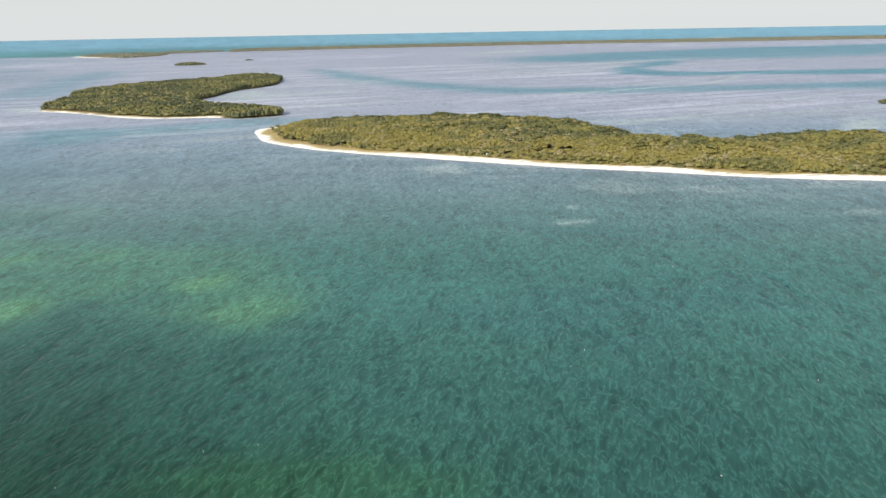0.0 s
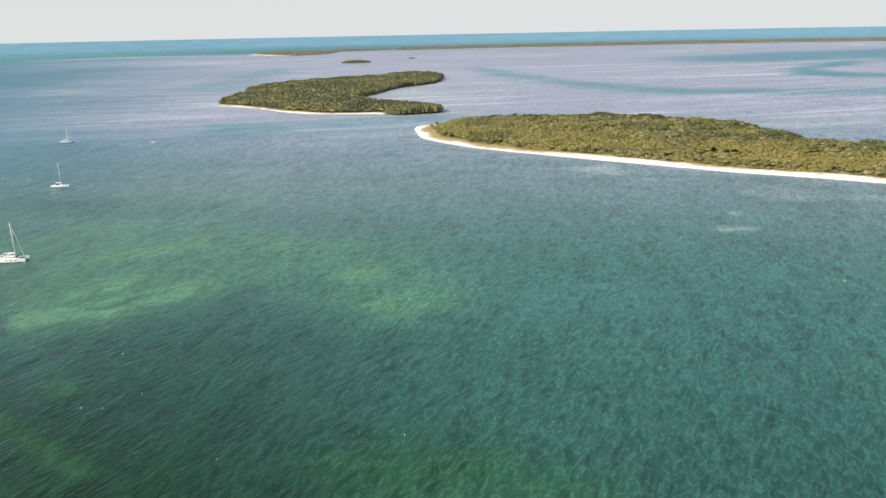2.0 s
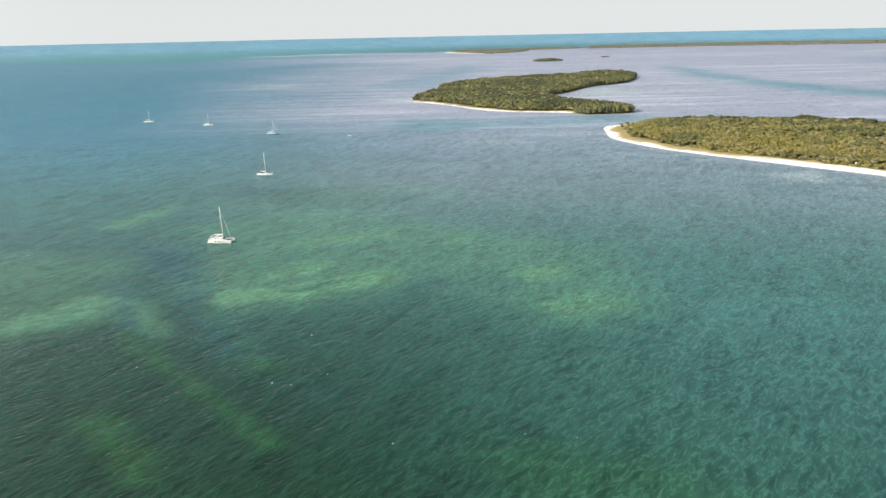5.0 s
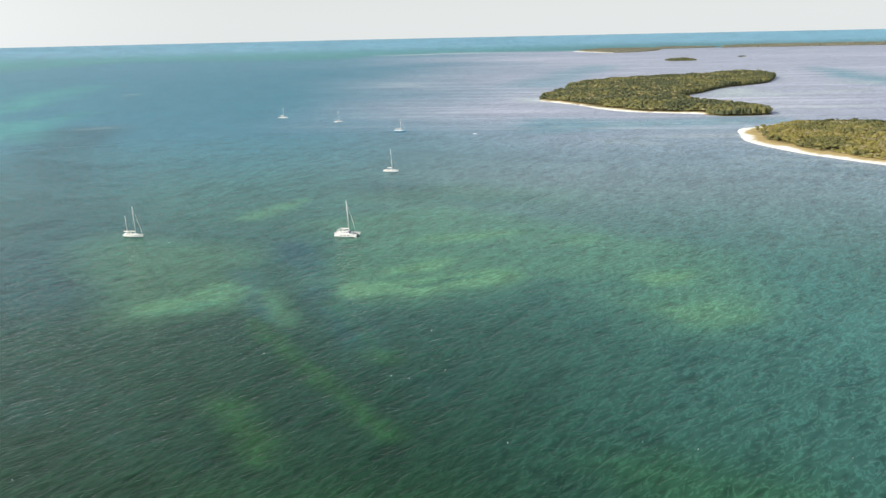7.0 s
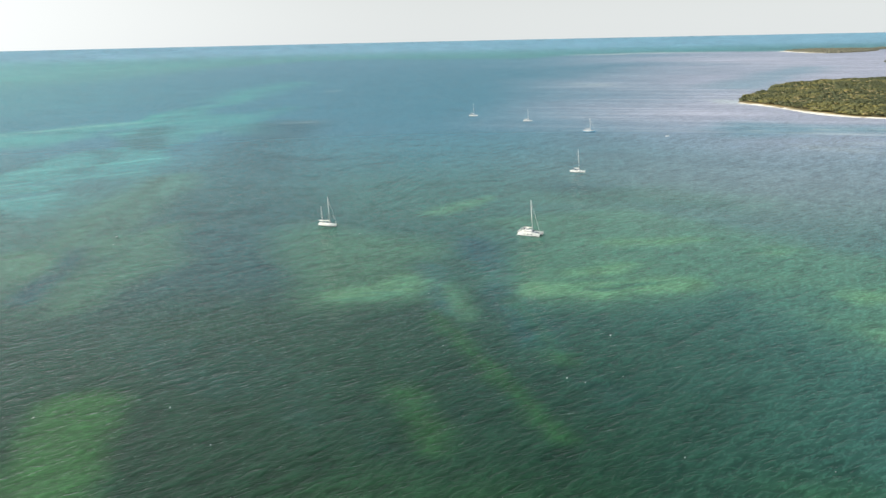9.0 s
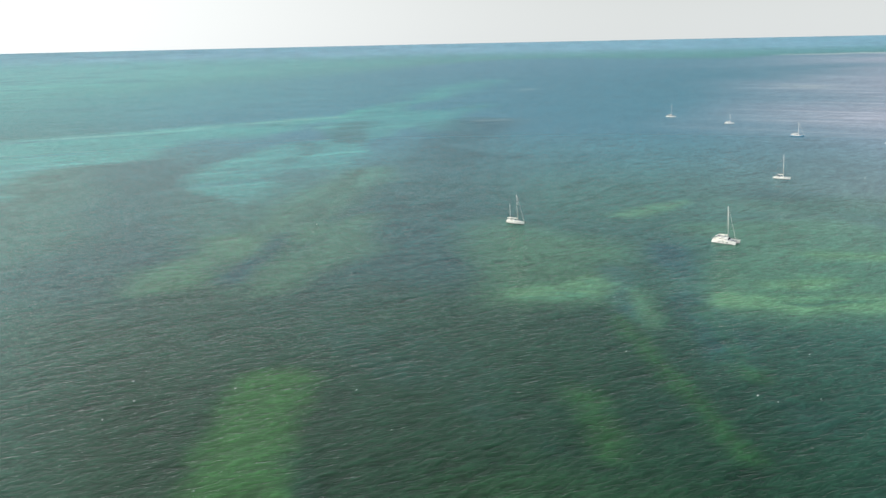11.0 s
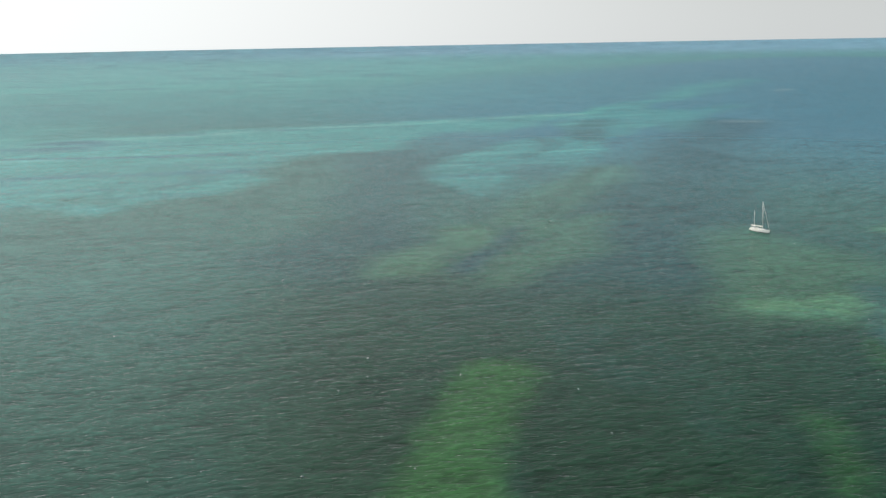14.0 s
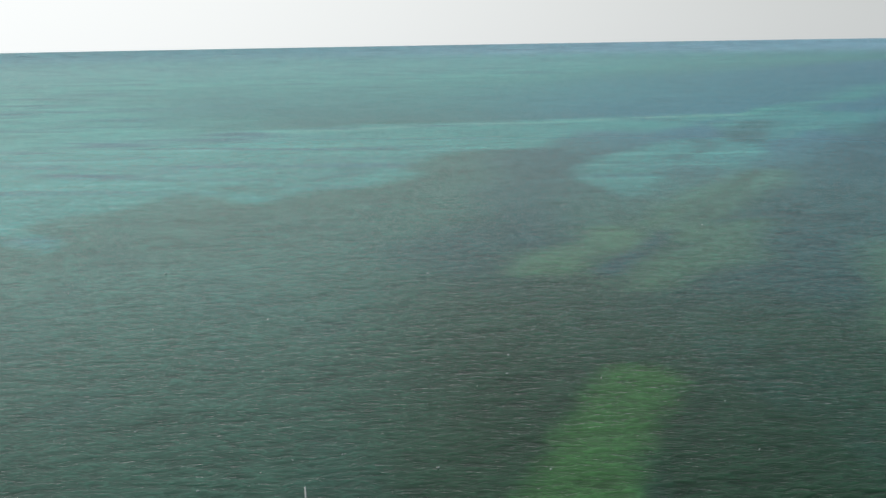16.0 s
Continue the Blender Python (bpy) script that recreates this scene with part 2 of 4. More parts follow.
def spline(points, closed, steps=10):
    """A smooth line through a few points of the plan."""
    p = np.array(points, float)
    n = len(p)
    out = []
    for i in range(n if closed else n - 1):
        q = [p[j % n] if closed else p[min(max(j, 0), n - 1)] for j in (i - 1, i, i + 1, i + 2)]
        for t in np.arange(steps) / steps:
            out.append(0.5 * (2 * q[1] + (q[2] - q[0]) * t + (2 * q[0] - 5 * q[1] + 4 * q[2] - q[3]) * t * t
                              + (3 * q[1] - q[0] - 3 * q[2] + q[3]) * t ** 3))
    if not closed:
        out.append(p[-1])
    return np.array(out)


def line_distance(x, y, line, closed):
    d = np.full(x.shape, 1e9)
    for i in range(len(line) if closed else len(line) - 1):
        a, b = line[i], line[(i + 1) % len(line)]
        ab = b - a
        t = np.clip(((x - a[0]) * ab[0] + (y - a[1]) * ab[1]) / max(ab @ ab, 1e-9), 0, 1)
        d = np.minimum(d, np.hypot(x - a[0] - t * ab[0], y - a[1] - t * ab[1]))
    return d


def inside(x, y, line):
    r = np.zeros(x.shape, bool)
    for i in range(len(line)):
        (ax, ay), (bx, by) = line[i - 1], line[i]
        cross = (ay > y) != (by > y)
        with np.errstate(divide="ignore", invalid="ignore"):
            r ^= cross & (x < (bx - ax) * (y - ay) / (by - ay) + ax)
    return r


def mesh_from(name, verts, faces, mat, attrs=None, soft=True):
    """One mesh from arrays of corners and of faces that all have the same number of corners."""
    me = bpy.data.meshes.new(name)
    n, k = faces.shape
    me.vertices.add(len(verts))
    me.vertices.foreach_set("co", np.ascontiguousarray(verts, np.float32).ravel())
    me.loops.add(n * k)
    me.loops.foreach_set("vertex_index", np.ascontiguousarray(faces, np.int32).ravel())
    me.polygons.add(n)
    me.polygons.foreach_set("loop_start", np.arange(n, dtype=np.int32) * k)
    if soft:
        me.polygons.foreach_set("use_smooth", np.ones(n, bool))
    for key, val in (attrs or {}).items():
        at = me.attributes.new(key, "FLOAT", "POINT")
        at.data.foreach_set("value", np.ascontiguousarray(val, np.float32))
    me.update(calc_edges=True)
    me.materials.append(mat)
    return me


# ---- the islands' outlines in plan ----
MAIN_BEACH = [(-180, 925), (-192, 897), (-173, 828), (-156, 792), (-107, 741), (-37, 695), (30, 656), (90, 622), (146, 598),
              (197, 573), (246, 555), (285, 546), (400, 505)]
MAIN_BACK = [(470, 560), (480, 700), (380, 745), (292, 738), (221, 735), (180, 757), (165, 805), (130, 895), (72, 928), (12, 966),
             (-49, 958), (-87, 978), (-139, 971)]
BAY_BEACH = [(-545, 1190), (-537, 1177), (-467, 1132), (-404, 1076), (-348, 1048), (-276, 1048)]
BAY_BACK = [(-238, 1030), (-196, 1060), (-204, 1098), (-246, 1142), (-296, 1195), (-340, 1250), (-368, 1320), (-360, 1394), (-354, 1533),
            (-316, 1662), (-325, 1800), (-350, 1920), (-410, 2020), (-455, 1990), (-480, 1870), (-545, 1780), (-596, 1700),
            (-628, 1520), (-580, 1370), (-572, 1290), (-560, 1225)]
SPIT_BEACH = [(-1700, 4120), (-1637, 4028), (-1462, 3826), (-1400, 3800)]
SPIT_BACK = [(-1334, 3775), (-1275, 4056), (-1350, 4400), (-1480, 4560), (-1700, 4480)]
NECK = [(-1400, 4400), (-1280, 4510), (-1152, 4630), (-1190, 4800), (-1450, 4800)]
CHAIN = [(-1098, 4600), (-990, 4599), (-420, 4810), (157, 4900), (906, 5030), (1489, 4950), (2481, 4920), (3300, 4850), (3300, 5600),
         (2920, 5800), (1754, 5820), (451, 5760), (-482, 5480), (-1111, 5130)]


def ring(x, y, rx, ry, n=9):
    return [(x + rx * math.cos(2 * math.pi * k / n), y + ry * math.sin(2 * math.pi * k / n)) for k in range(n)]


COASTS = {"main": spline(MAIN_BEACH + MAIN_BACK, True, 6), "bay": spline(BAY_BEACH + BAY_BACK, True, 6),
          "spit": spline(SPIT_BEACH + SPIT_BACK, True, 4)}

# ---- the sea: one sheet, finest where it is seen near ----
# Seabed plan: what lies there, how strongly, the softness and raggedness of its edge in metres, its outline.
BED = []


def lay(kind, much, soft_edge, ragged, points, width=0.0):
    """A patch of the seabed; with a width it is a ribbon along the points."""
    BED.append((kind, much, soft_edge, ragged, width, points))


# turquoise sand sheet in the west with its bright seaward rim
lay("turquoise", 0.72, 22, 90, [(-1059, 543), (-1060, 427), (-1036, 271), (-1045, 166), (-1040, 76), (-1060, -66), (-1090, -190), (-1110, -340), (-700, -300),
                               (-489, -188), (-514, -162), (-544, -132), (-565, -107), (-594, -79), (-600, -49), (-545, -32), (-582, -4), (-590, 30), (-628, 57),
                               (-712, 108), (-785, 151), (-793, 207), (-851, 258), (-893, 321), (-905, 391)])
lay("turquoise", 0.60, 120, 160, [(-1000, 60), (-1120, -100), (-1500, -300), (-1700, -700), (-900, -700), (-560, -330), (-640, -120), (-800, 0)])
lay("turquoise", 0.56, 15, 80, [(-537, 178), (-620, 199), (-728, 273), (-806, 343), (-821, 410), (-980, 481), (-1155, 636), (-1313, 822), (-1513, 1053),
                               (-1162, 756), (-1081, 683), (-989, 672), (-813, 512), (-727, 408), (-609, 334), (-616, 309), (-564, 249), (-549, 215)])
lay("turquoise", 0.6, 60, 40, [(-1330, 860), (-1480, 1020), (-1700, 1290)], 34)
lay("turquoise", 1.0, 12, 8, [(-1008, -90), (-1023, 29), (-1045, 166), (-1036, 271), (-1060, 427), (-1059, 543), (-1130, 620)], 11)
lay("turquoise", 0.8, 16, 20, [(-700, -190), (-640, -120), (-600, -60), (-570, -40)], 14)
lay("turquoise", 0.7, 10, 20, [(-560, -230), (-500, -172), (-450, -140)], 10)
lay("turquoise", 0.5, 30, 40, [(-820, 560), (-960, 660), (-1080, 800)], 18)
lay("weed", 0.75, 14, 22, [(-800, 420), (-900, 470), (-960, 520)], 22)
lay("weed", 0.5, 12, 20, [(-690, 300), (-760, 360), (-800, 372)], 12)
lay("weed", 0.5, 10, 12, [(-650, 0), (-668, 26), (-690, 30)], 10)
lay("weed", 0.55, 40, 60, [(-330, 200), (-460, 300), (-640, 440), (-860, 640)], 44)
lay("weed", 0.5, 30, 50, [(-400, 90), (-520, 130), (-640, 170), (-740, 210)], 36)
# green shallows before it, with furrows of weed
lay("shoal", 0.36, 12, 26, [(-363, 86), (-408, 115), (-440, 147), (-435, 169), (-404, 163), (-374, 139), (-351, 107)])
lay("shoal", 0.30, 14, 30, [(-350, 131), (-386, 160), (-429, 204), (-437, 245), (-384, 217), (-358, 182), (-343, 156), (-327, 129)])
lay("shoal", 0.28, 16, 26, [(-440, 190), (-530, 270), (-600, 330)], 22)
lay("weed", 0.65, 6, 8, [(-352, 124), (-411, 170), (-491, 236), (-600, 322)], 7)
lay("weed", 0.45, 5, 8, [(-372, 166), (-440, 222), (-500, 270)], 5)
# the shoal where the boats lie
lay("shoal", 0.36, 20, 34, [(-306, 350), (-279, 396), (-245, 434), (-201, 426), (-157, 416), (-131, 408), (-98, 398), (-71, 358), (-45, 307), (-58, 290),
                           (-77, 289), (-101, 299), (-125, 320), (-144, 318), (-154, 295), (-176, 270), (-202, 258), (-240, 291), (-253, 320)])
lay("shoal", 0.80, 8, 9, [(-205, 258), (-212, 274), (-199, 288), (-185, 303), (-173, 317), (-161, 327), (-150, 322), (-153, 304), (-167, 286), (-184, 267)])
lay("shoal", 0.85, 10, 12, [(-213, 292), (-206, 320), (-190, 328), (-188, 312), (-199, 296)])
lay("shoal", 0.75, 9, 12, [(-231, 347), (-223, 367), (-202, 391), (-182, 396), (-194, 372), (-215, 352)])
lay("shoal", 0.6, 8, 10, [(-169, 376), (-161, 395), (-145, 399), (-150, 380)])
lay("shoal", 0.85, 8, 10, [(-106, 332), (-104, 354), (-92, 361), (-88, 341), (-95, 328)])
lay("shoal", 0.62, 11, 14, [(-92, 296), (-86, 316), (-66, 320), (-54, 306), (-64, 290), (-78, 288)])
lay("shoal", 0.30, 12, 16, [(-130, 318), (-105, 304), (-80, 290)], 9)
lay("shoal", 0.30, 18, 26, [(-391, 277), (-334, 299), (-285, 304), (-259, 261), (-228, 232), (-238, 211), (-259, 198), (-309, 225)])
lay("shoal", 0.66, 7, 9, [(-262, 201), (-268, 215), (-262, 230), (-267, 252), (-247, 250), (-237, 229), (-247, 209)])
lay("shoal", 0.42, 6, 6, [(-239, 250), (-230, 252), (-205, 231), (-199, 220), (-218, 229)])
lay("algae", 0.40, 5, 6, [(-201, 250), (-185, 239), (-165, 223), (-150, 212)], 4)
lay("shoal", 0.5, 9, 14, [(-353, 350), (-360, 385), (-352, 414), (-336, 386), (-336, 350)])
lay("shoal", 0.22, 30, 40, [(-330, 420), (-300, 500), (-230, 520), (-200, 450)])
lay("weed", 0.75, 7, 8, [(-285, 308), (-274, 320), (-236, 293), (-196, 256), (-157, 220), (-169, 219), (-207, 247), (-245, 278)])
lay("weed", 0.7, 6, 6, [(-270, 265), (-260, 270), (-232, 246), (-207, 221), (-236, 236)])
lay("weed", 0.55, 8, 8, [(-152, 322), (-138, 316), (-122, 312), (-112, 304)], 6)
lay("weed", 0.4, 14, 20, [(-330, 470), (-280, 455), (-230, 470)], 16)
lay("weed", 0.35, 10, 14, [(-186, 356), (-160, 352)], 7)
lay("algae", 0.55, 5, 5, [(-214, 220), (-187, 204), (-152, 185), (-139, 178), (-119, 166)], 2.6)
lay("algae", 0.55, 6, 6, [(-176, 160), (-169, 165), (-154, 156), (-136, 143), (-141, 138), (-160, 150)])
lay("algae", 0.88, 6, 5, [(-242, 87), (-243, 97), (-231, 104), (-218, 97), (-203, 87), (-186, 77), (-168, 68), (-150, 58), (-140, 46), (-160, 36), (-182, 49), (-193, 55), (-213, 66), (-231, 78)])
lay("algae", 0.42, 18, 20, [(-62, 176), (-30, 190), (6, 176), (-20, 158), (-50, 158)])
lay("algae", 0.30, 22, 24, [(-150, 110), (-110, 140), (-70, 150), (-90, 110), (-130, 90)])
# tidal channels and deeper water over the eastern flats
lay("channel", 0.95, 40, 60, [(388, 1969), (585, 2451), (645, 2382), (494, 2068), (537, 1888), (744, 1861), (957, 1883), (1125, 1898), (1006, 1694), (865, 1700), (582, 1734), (423, 1767)])
lay("channel", 0.75, 50, 60, [(-331, 2365), (-149, 1961), (-65, 1723), (22, 1610), (143, 1469), (302, 1455), (492, 1460), (760, 1491), (892, 1500),
                              (795, 1334), (677, 1327), (446, 1324), (272, 1309), (106, 1350), (29, 1444), (-81, 1590), (-207, 1806)])
lay("channel", 0.85, 160, 200, [(176, 2695), (460, 3235), (960, 3554), (1495, 3759), (1996, 3799), (1422, 2700), (1017, 2551), (686, 2534), (358, 2517)])
lay("channel", 0.65, 40, 50, [(-439, 925), (-345, 957), (-252, 994), (-192, 1029), (-150, 1010), (-182, 965), (-231, 900), (-305, 845), (-388, 817)])
lay("channel", 0.5, 60, 60, [(-700, 1500), (-820, 2000), (-900, 2400)], 60)
# white lines of sand and foam
lay("pale", 0.42, 9, 8, [(-1008, -90), (-1023, 29), (-1045, 166), (-1036, 271), (-1060, 427), (-1059, 543)], 5)
lay("pale", 0.9, 10, 10, [(180, 1318), (208, 1336), (340, 1417), (431, 1478), (500, 1560), (575, 1690)], 7)
lay("pale", 0.75, 9, 10, [(157, 927), (324, 957), (542, 1056)], 6)
lay("pale", 0.6, 9, 10, [(190, 900), (340, 925), (520, 1000)], 4)
lay("pale", 0.8, 16, 16, [(153, 1953), (279, 1957), (437, 2184)], 12)
lay("pale", 0.6, 9, 10, [(-166, 1169), (-64, 1258), (17, 1271)], 7)
lay("pale", 0.9, 40, 30, [(-2480, 3560), (-2330, 3700)], 50)
lay("pale", 0.9, 40, 30, [(-2330, 3850), (-2230, 3950)], 50)
lay("pale", 1.0, 40, 30, [(-2170, 4030), (-2070, 4110)], 50)
lay("pale", 0.7, 5, 8, [(-330, 902), (-262, 940), (-205, 965)], 4)
lay("pale", 0.5, 5, 8, [(-380, 860), (-280, 880), (-215, 905)], 4)

# Sand spots and stirred lines: east, north, half length, half width, heading of the length, strength.
SANDS = [
    (68, 441, 11, 6, 18, 0.4), (74, 480, 6, 4, 78, 0.35), (-1, 624, 24, 16, 96, 0.5),
    (164, 528, 21, 11, 179, 0.3), (108, 544, 22, 16, 145, 0.25), (-208, 838, 71, 23, 27, 0.4),
    (-256, 764, 48, 18, 168, 0.25), (228, 455, 13, 8, 15, 0.3), (-562, 1196, 48, 24, 136, 0.7),
    (417, 850, 74, 27, 62, 0.8), (-312, 1426, 98, 51, 114, 0.7), (432, 1589, 199, 13, 45, 0.6), (277, 965, 169, 8, 34, 0.6),
]
SAND_LINES = [
    (286, 3661, 306, 90, 58, 0.8), (1733, 5752, 1071, 82, 66, 0.9), (-203, 1437, 158, 16, 49, 0.7), (-154, 1730, 68, 30, 19, 0.6),
    (413, 2368, 531, 30, 35, 0.6), (-1341, 1106, 36, 16, 116, 0.35), (-869, 665, 33, 11, 56, 0.3),
    (-198, 1175, 85, 17, 24, 0.5), (-980, 1484, 72, 38, 151, 0.4), (470, 1167, 202, 7, 39, 0.6),
]
# where the outer bank begins: heading left of north, distance
BANK = ((-40, 6200), (0, 5600), (13.5, 4770), (20, 4500), (27, 4570), (31.5, 4570), (35, 4350), (38, 3850), (40, 3950), (44, 4080), (48, 4380), (52, 4300),
        (60, 3300), (75, 2300), (118, 2000))


def bed_mask(x, y, kind):
    out = np.zeros(x.shape)
    for k, (name, much, soft_edge, ragged, width, points) in enumerate(BED):
        if name != kind:
            continue
        line = spline(points, not width, 5)
        lo, hi = line.min(0) - width - 2 * soft_edge - ragged, line.max(0) + width + 2 * soft_edge + ragged
        near = np.where((x > lo[0]) & (x < hi[0]) & (y > lo[1]) & (y < hi[1]))[0]
        if not len(near):
            continue
        a, b = x[near], y[near]
        size = max(ragged * 1.6, 6)
        a2 = a + ragged * 1.3 * (fbm(a / size, b / size, 100 + k) - 0.5)
        b2 = b + ragged * 1.3 * (fbm(a / size, b / size, 200 + k) - 0.5)
        d = line_distance(a2, b2, line, not width)
        d = width - d if width else d * np.where(inside(a2, b2, line), 1, -1)
        f = much * smooth(-soft_edge, soft_edge, d)
        out[near] = np.maximum(out[near], f) + 0.25 * np.minimum(out[near], f)
    return np.clip(out, 0, 1)


def patches(x, y, rows, warp=0.35, crisp=1.5):
    out = np.zeros(x.shape)
    for k, (cx, cy, length, width, turn, much) in enumerate(rows):
        u, v = math.cos(radians(turn)), math.sin(radians(turn))
        a, b = ((x - cx) * u + (y - cy) * v) / length, ((y - cy) * u - (x - cx) * v) / width
        near = np.where(a * a + b * b < 12)[0]
        if not len(near):
            continue
        a, b = a[near], b[near]
        a = a + warp * 2 * (fbm(a * 1.5 + 9.1 * k, b * 1.5, 11) - 0.5)
        b = b + warp * 3 * (fbm(a * 1.7, b * 1.3 + 5.3 * k, 17) - 0.5)
        f = much * np.exp(-(a * a + b * b) ** crisp)
        out[near] = np.maximum(out[near], f) + 0.35 * np.minimum(out[near], f)
    return np.clip(out, 0, 1)


def build_sea():
    fine = np.radians(np.linspace(-34, 118, 1100))          # headings, left of north
    coarse = np.radians(np.linspace(118, 326, 54)[1:-1])
    az = np.concatenate([fine, coarse])
    dep = np.radians(np.concatenate([0.55 + 34.45 * np.linspace(1, 0, 400) ** 1.35, np.linspace(0.55, 0.30, 10)[1:]]))
    tn = np.tan(dep)
    disc = np.maximum(tn * tn - 2 * EYE_Z / EARTH, 0)
    dist = EARTH * (tn - np.sqrt(disc))
    dist = np.concatenate([[0.01, 20, 45, 70, 95, 120, 135], dist[dist > 140]])
    A, D = np.meshgrid(az, dist)
    x, y = (-np.sin(A) * D).ravel(), (np.cos(A) * D).ravel()
    d = D.ravel()
    head = np.degrees(A.ravel())
    head = np.where(head > 222, head - 360, head)
    # wind sea: many small trains with crests nearly north-south
    rng = np.random.default_rng(5)
    z = np.zeros(x.shape)
    near = np.where((d < 900) & (head < 118.1))[0]
    step = np.maximum(d[near] * 0.0026, d[near] ** 2 * 1.9e-5)
    lull = 0.55 + 0.9 * fbm(x[near] / 90, y[near] / 90, 31, 2)
    for k in range(44):
        wave = rng.uniform(2.2, 4.6)
        way = radians(rng.normal(-14, 13) if k % 4 else rng.normal(20, 10))
        amp = 0.0036 * wave * rng.uniform(0.4, 1.0)
        ph = (x[near] * math.cos(way) + y[near] * math.sin(way)) * 2 * math.pi / wave + rng.uniform(0, 6.28)
        keep = np.clip(1.6 - step * 3.2 / wave, 0, 1)
        z[near] += amp * keep * lull * (np.exp(1.3 * np.sin(ph)) / 1.6 - 1)
    at = {"chop": smooth(250, 1300, d)}
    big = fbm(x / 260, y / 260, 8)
    # last term of mid: sun-side sky reflection in the west, put into the colour
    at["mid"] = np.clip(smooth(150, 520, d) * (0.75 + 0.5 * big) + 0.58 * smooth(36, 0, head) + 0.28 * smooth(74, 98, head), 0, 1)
    dark_sector = smooth(34, 48, head) * smooth(92, 76, head)          # headings where less of the mid colour leaves the water darker
    at["mid"] *= 1 - 0.65 * dark_sector * smooth(620, 300, d)
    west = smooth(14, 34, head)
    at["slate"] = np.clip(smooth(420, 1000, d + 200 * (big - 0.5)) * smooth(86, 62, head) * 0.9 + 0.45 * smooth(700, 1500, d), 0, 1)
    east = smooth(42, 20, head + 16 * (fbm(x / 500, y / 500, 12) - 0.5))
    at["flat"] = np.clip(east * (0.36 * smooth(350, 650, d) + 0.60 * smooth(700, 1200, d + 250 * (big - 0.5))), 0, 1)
    coast = np.full(x.shape, 1e9)
    close = np.where((d > 400) & (d < 2400) & (head < 60))[0]
    for key in ("main", "bay"):
        coast[close] = np.minimum(coast[close], line_distance(x[close], y[close], COASTS[key], True))
    at["flat"] = np.maximum(at["flat"], 0.75 * np.exp(-np.minimum(coast, 900) / 26))
    bank = np.interp(head, *zip(*BANK)) * (1 + 0.03 * (fbm(x / 300, y / 300, 21) - 0.5))
    loose = 0.02 + 0.25 * smooth(50, 66, head)
    rim = smooth(1 - loose, 1 + loose, d / bank)
    at["turquoise"] = np.clip(bed_mask(x, y, "turquoise") + (0.16 + 0.40 * smooth(18, 30, head)) * rim
                              + 0.62 * smooth(50, 88, head) * smooth(700, 1900, d), 0, 1)
    at["flat"] *= 1 - rim
    at["slate"] *= 1 - rim
    # blue water far out, paled in its colour for the haze towards the horizon
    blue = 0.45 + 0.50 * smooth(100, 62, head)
    at["hazed_offshore"] = np.clip(smooth(4000, 8000, d) * blue * (1 - 0.9 * at["flat"]) + 0.15 * west * smooth(1500, 4000, d), 0, 1)
    at["weed"] = np.clip(bed_mask(x, y, "weed") + 0.12 * smooth(0.55, 0.75, fbm(x / 60, y / 35, 41)) * smooth(1500, 400, d), 0, 1) * (1 - 0.35 * at["turquoise"])
    at["shoal"] = bed_mask(x, y, "shoal")
    at["algae"] = bed_mask(x, y, "algae")
    at["channel"] = bed_mask(x, y, "channel")
    mottle = smooth(0.5, 0.75, fbm(x / 35, y / 14, 51)) * np.exp(-np.minimum(coast, 900) / 60)
    at["pale"] = np.clip(patches(x, y, SANDS + SAND_LINES, 0.6) + bed_mask(x, y, "pale") + 0.35 * mottle, 0, 1)
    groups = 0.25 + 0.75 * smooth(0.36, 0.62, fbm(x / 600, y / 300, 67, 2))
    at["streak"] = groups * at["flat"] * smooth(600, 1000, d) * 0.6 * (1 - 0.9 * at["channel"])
    verts = fold(np.c_[x, y, z])
    nr, nc = A.shape
    i = np.arange(nr * nc).reshape(nr, nc)
    j = np.roll(i, -1, axis=1)
    faces = np.stack([i[:-1], j[:-1], j[1:], i[1:]], -1).reshape(-1, 4)
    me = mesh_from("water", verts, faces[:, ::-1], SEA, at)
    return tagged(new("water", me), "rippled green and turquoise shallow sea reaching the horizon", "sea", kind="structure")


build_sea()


# ---- islands ----
def clump(rng, rows, cols, leaves):
    """One crown about 2 m wide: a lumpy dome with leaf sprays standing out of it."""
    v, f = [], []
    for r in range(rows + 1):
        th = math.pi * 0.60 * (r + 0.35) / (rows + 0.35)
        for c in range(cols):
            ph = 2 * math.pi * (c + 0.5 * (r % 2)) / cols
            k = 0.62 + 0.48 * rng.random()
            v.append((k * math.sin(th) * math.cos(ph), k * math.sin(th) * math.sin(ph), k * (0.15 + 0.85 * math.cos(th) ** 0.7 if th < 1.57 else math.cos(th))))
    for r in range(rows):
        for c in range(cols):
            a, b = r * cols + c, r * cols + (c + 1) % cols
            e, g = a + cols, b + cols
            f += [(a, e, g), (a, g, b)]
    for _ in range(leaves):
        th, ph = math.acos(rng.uniform(-0.2, 1)), rng.uniform(0, 2 * math.pi)
        o = np.array((math.sin(th) * math.cos(ph), math.sin(th) * math.sin(ph), math.cos(th))) * rng.uniform(0.8, 1.0)
        u, w = rng.normal(size=3) * 0.31, rng.normal(size=3) * 0.31
        n = len(v)
        v += [tuple(o + u), tuple(o + w), tuple(o * 1.22 + (u + w) * 0.2)]
        f.append((n, n + 1, n + 2))
    return np.array(v), np.array(f)


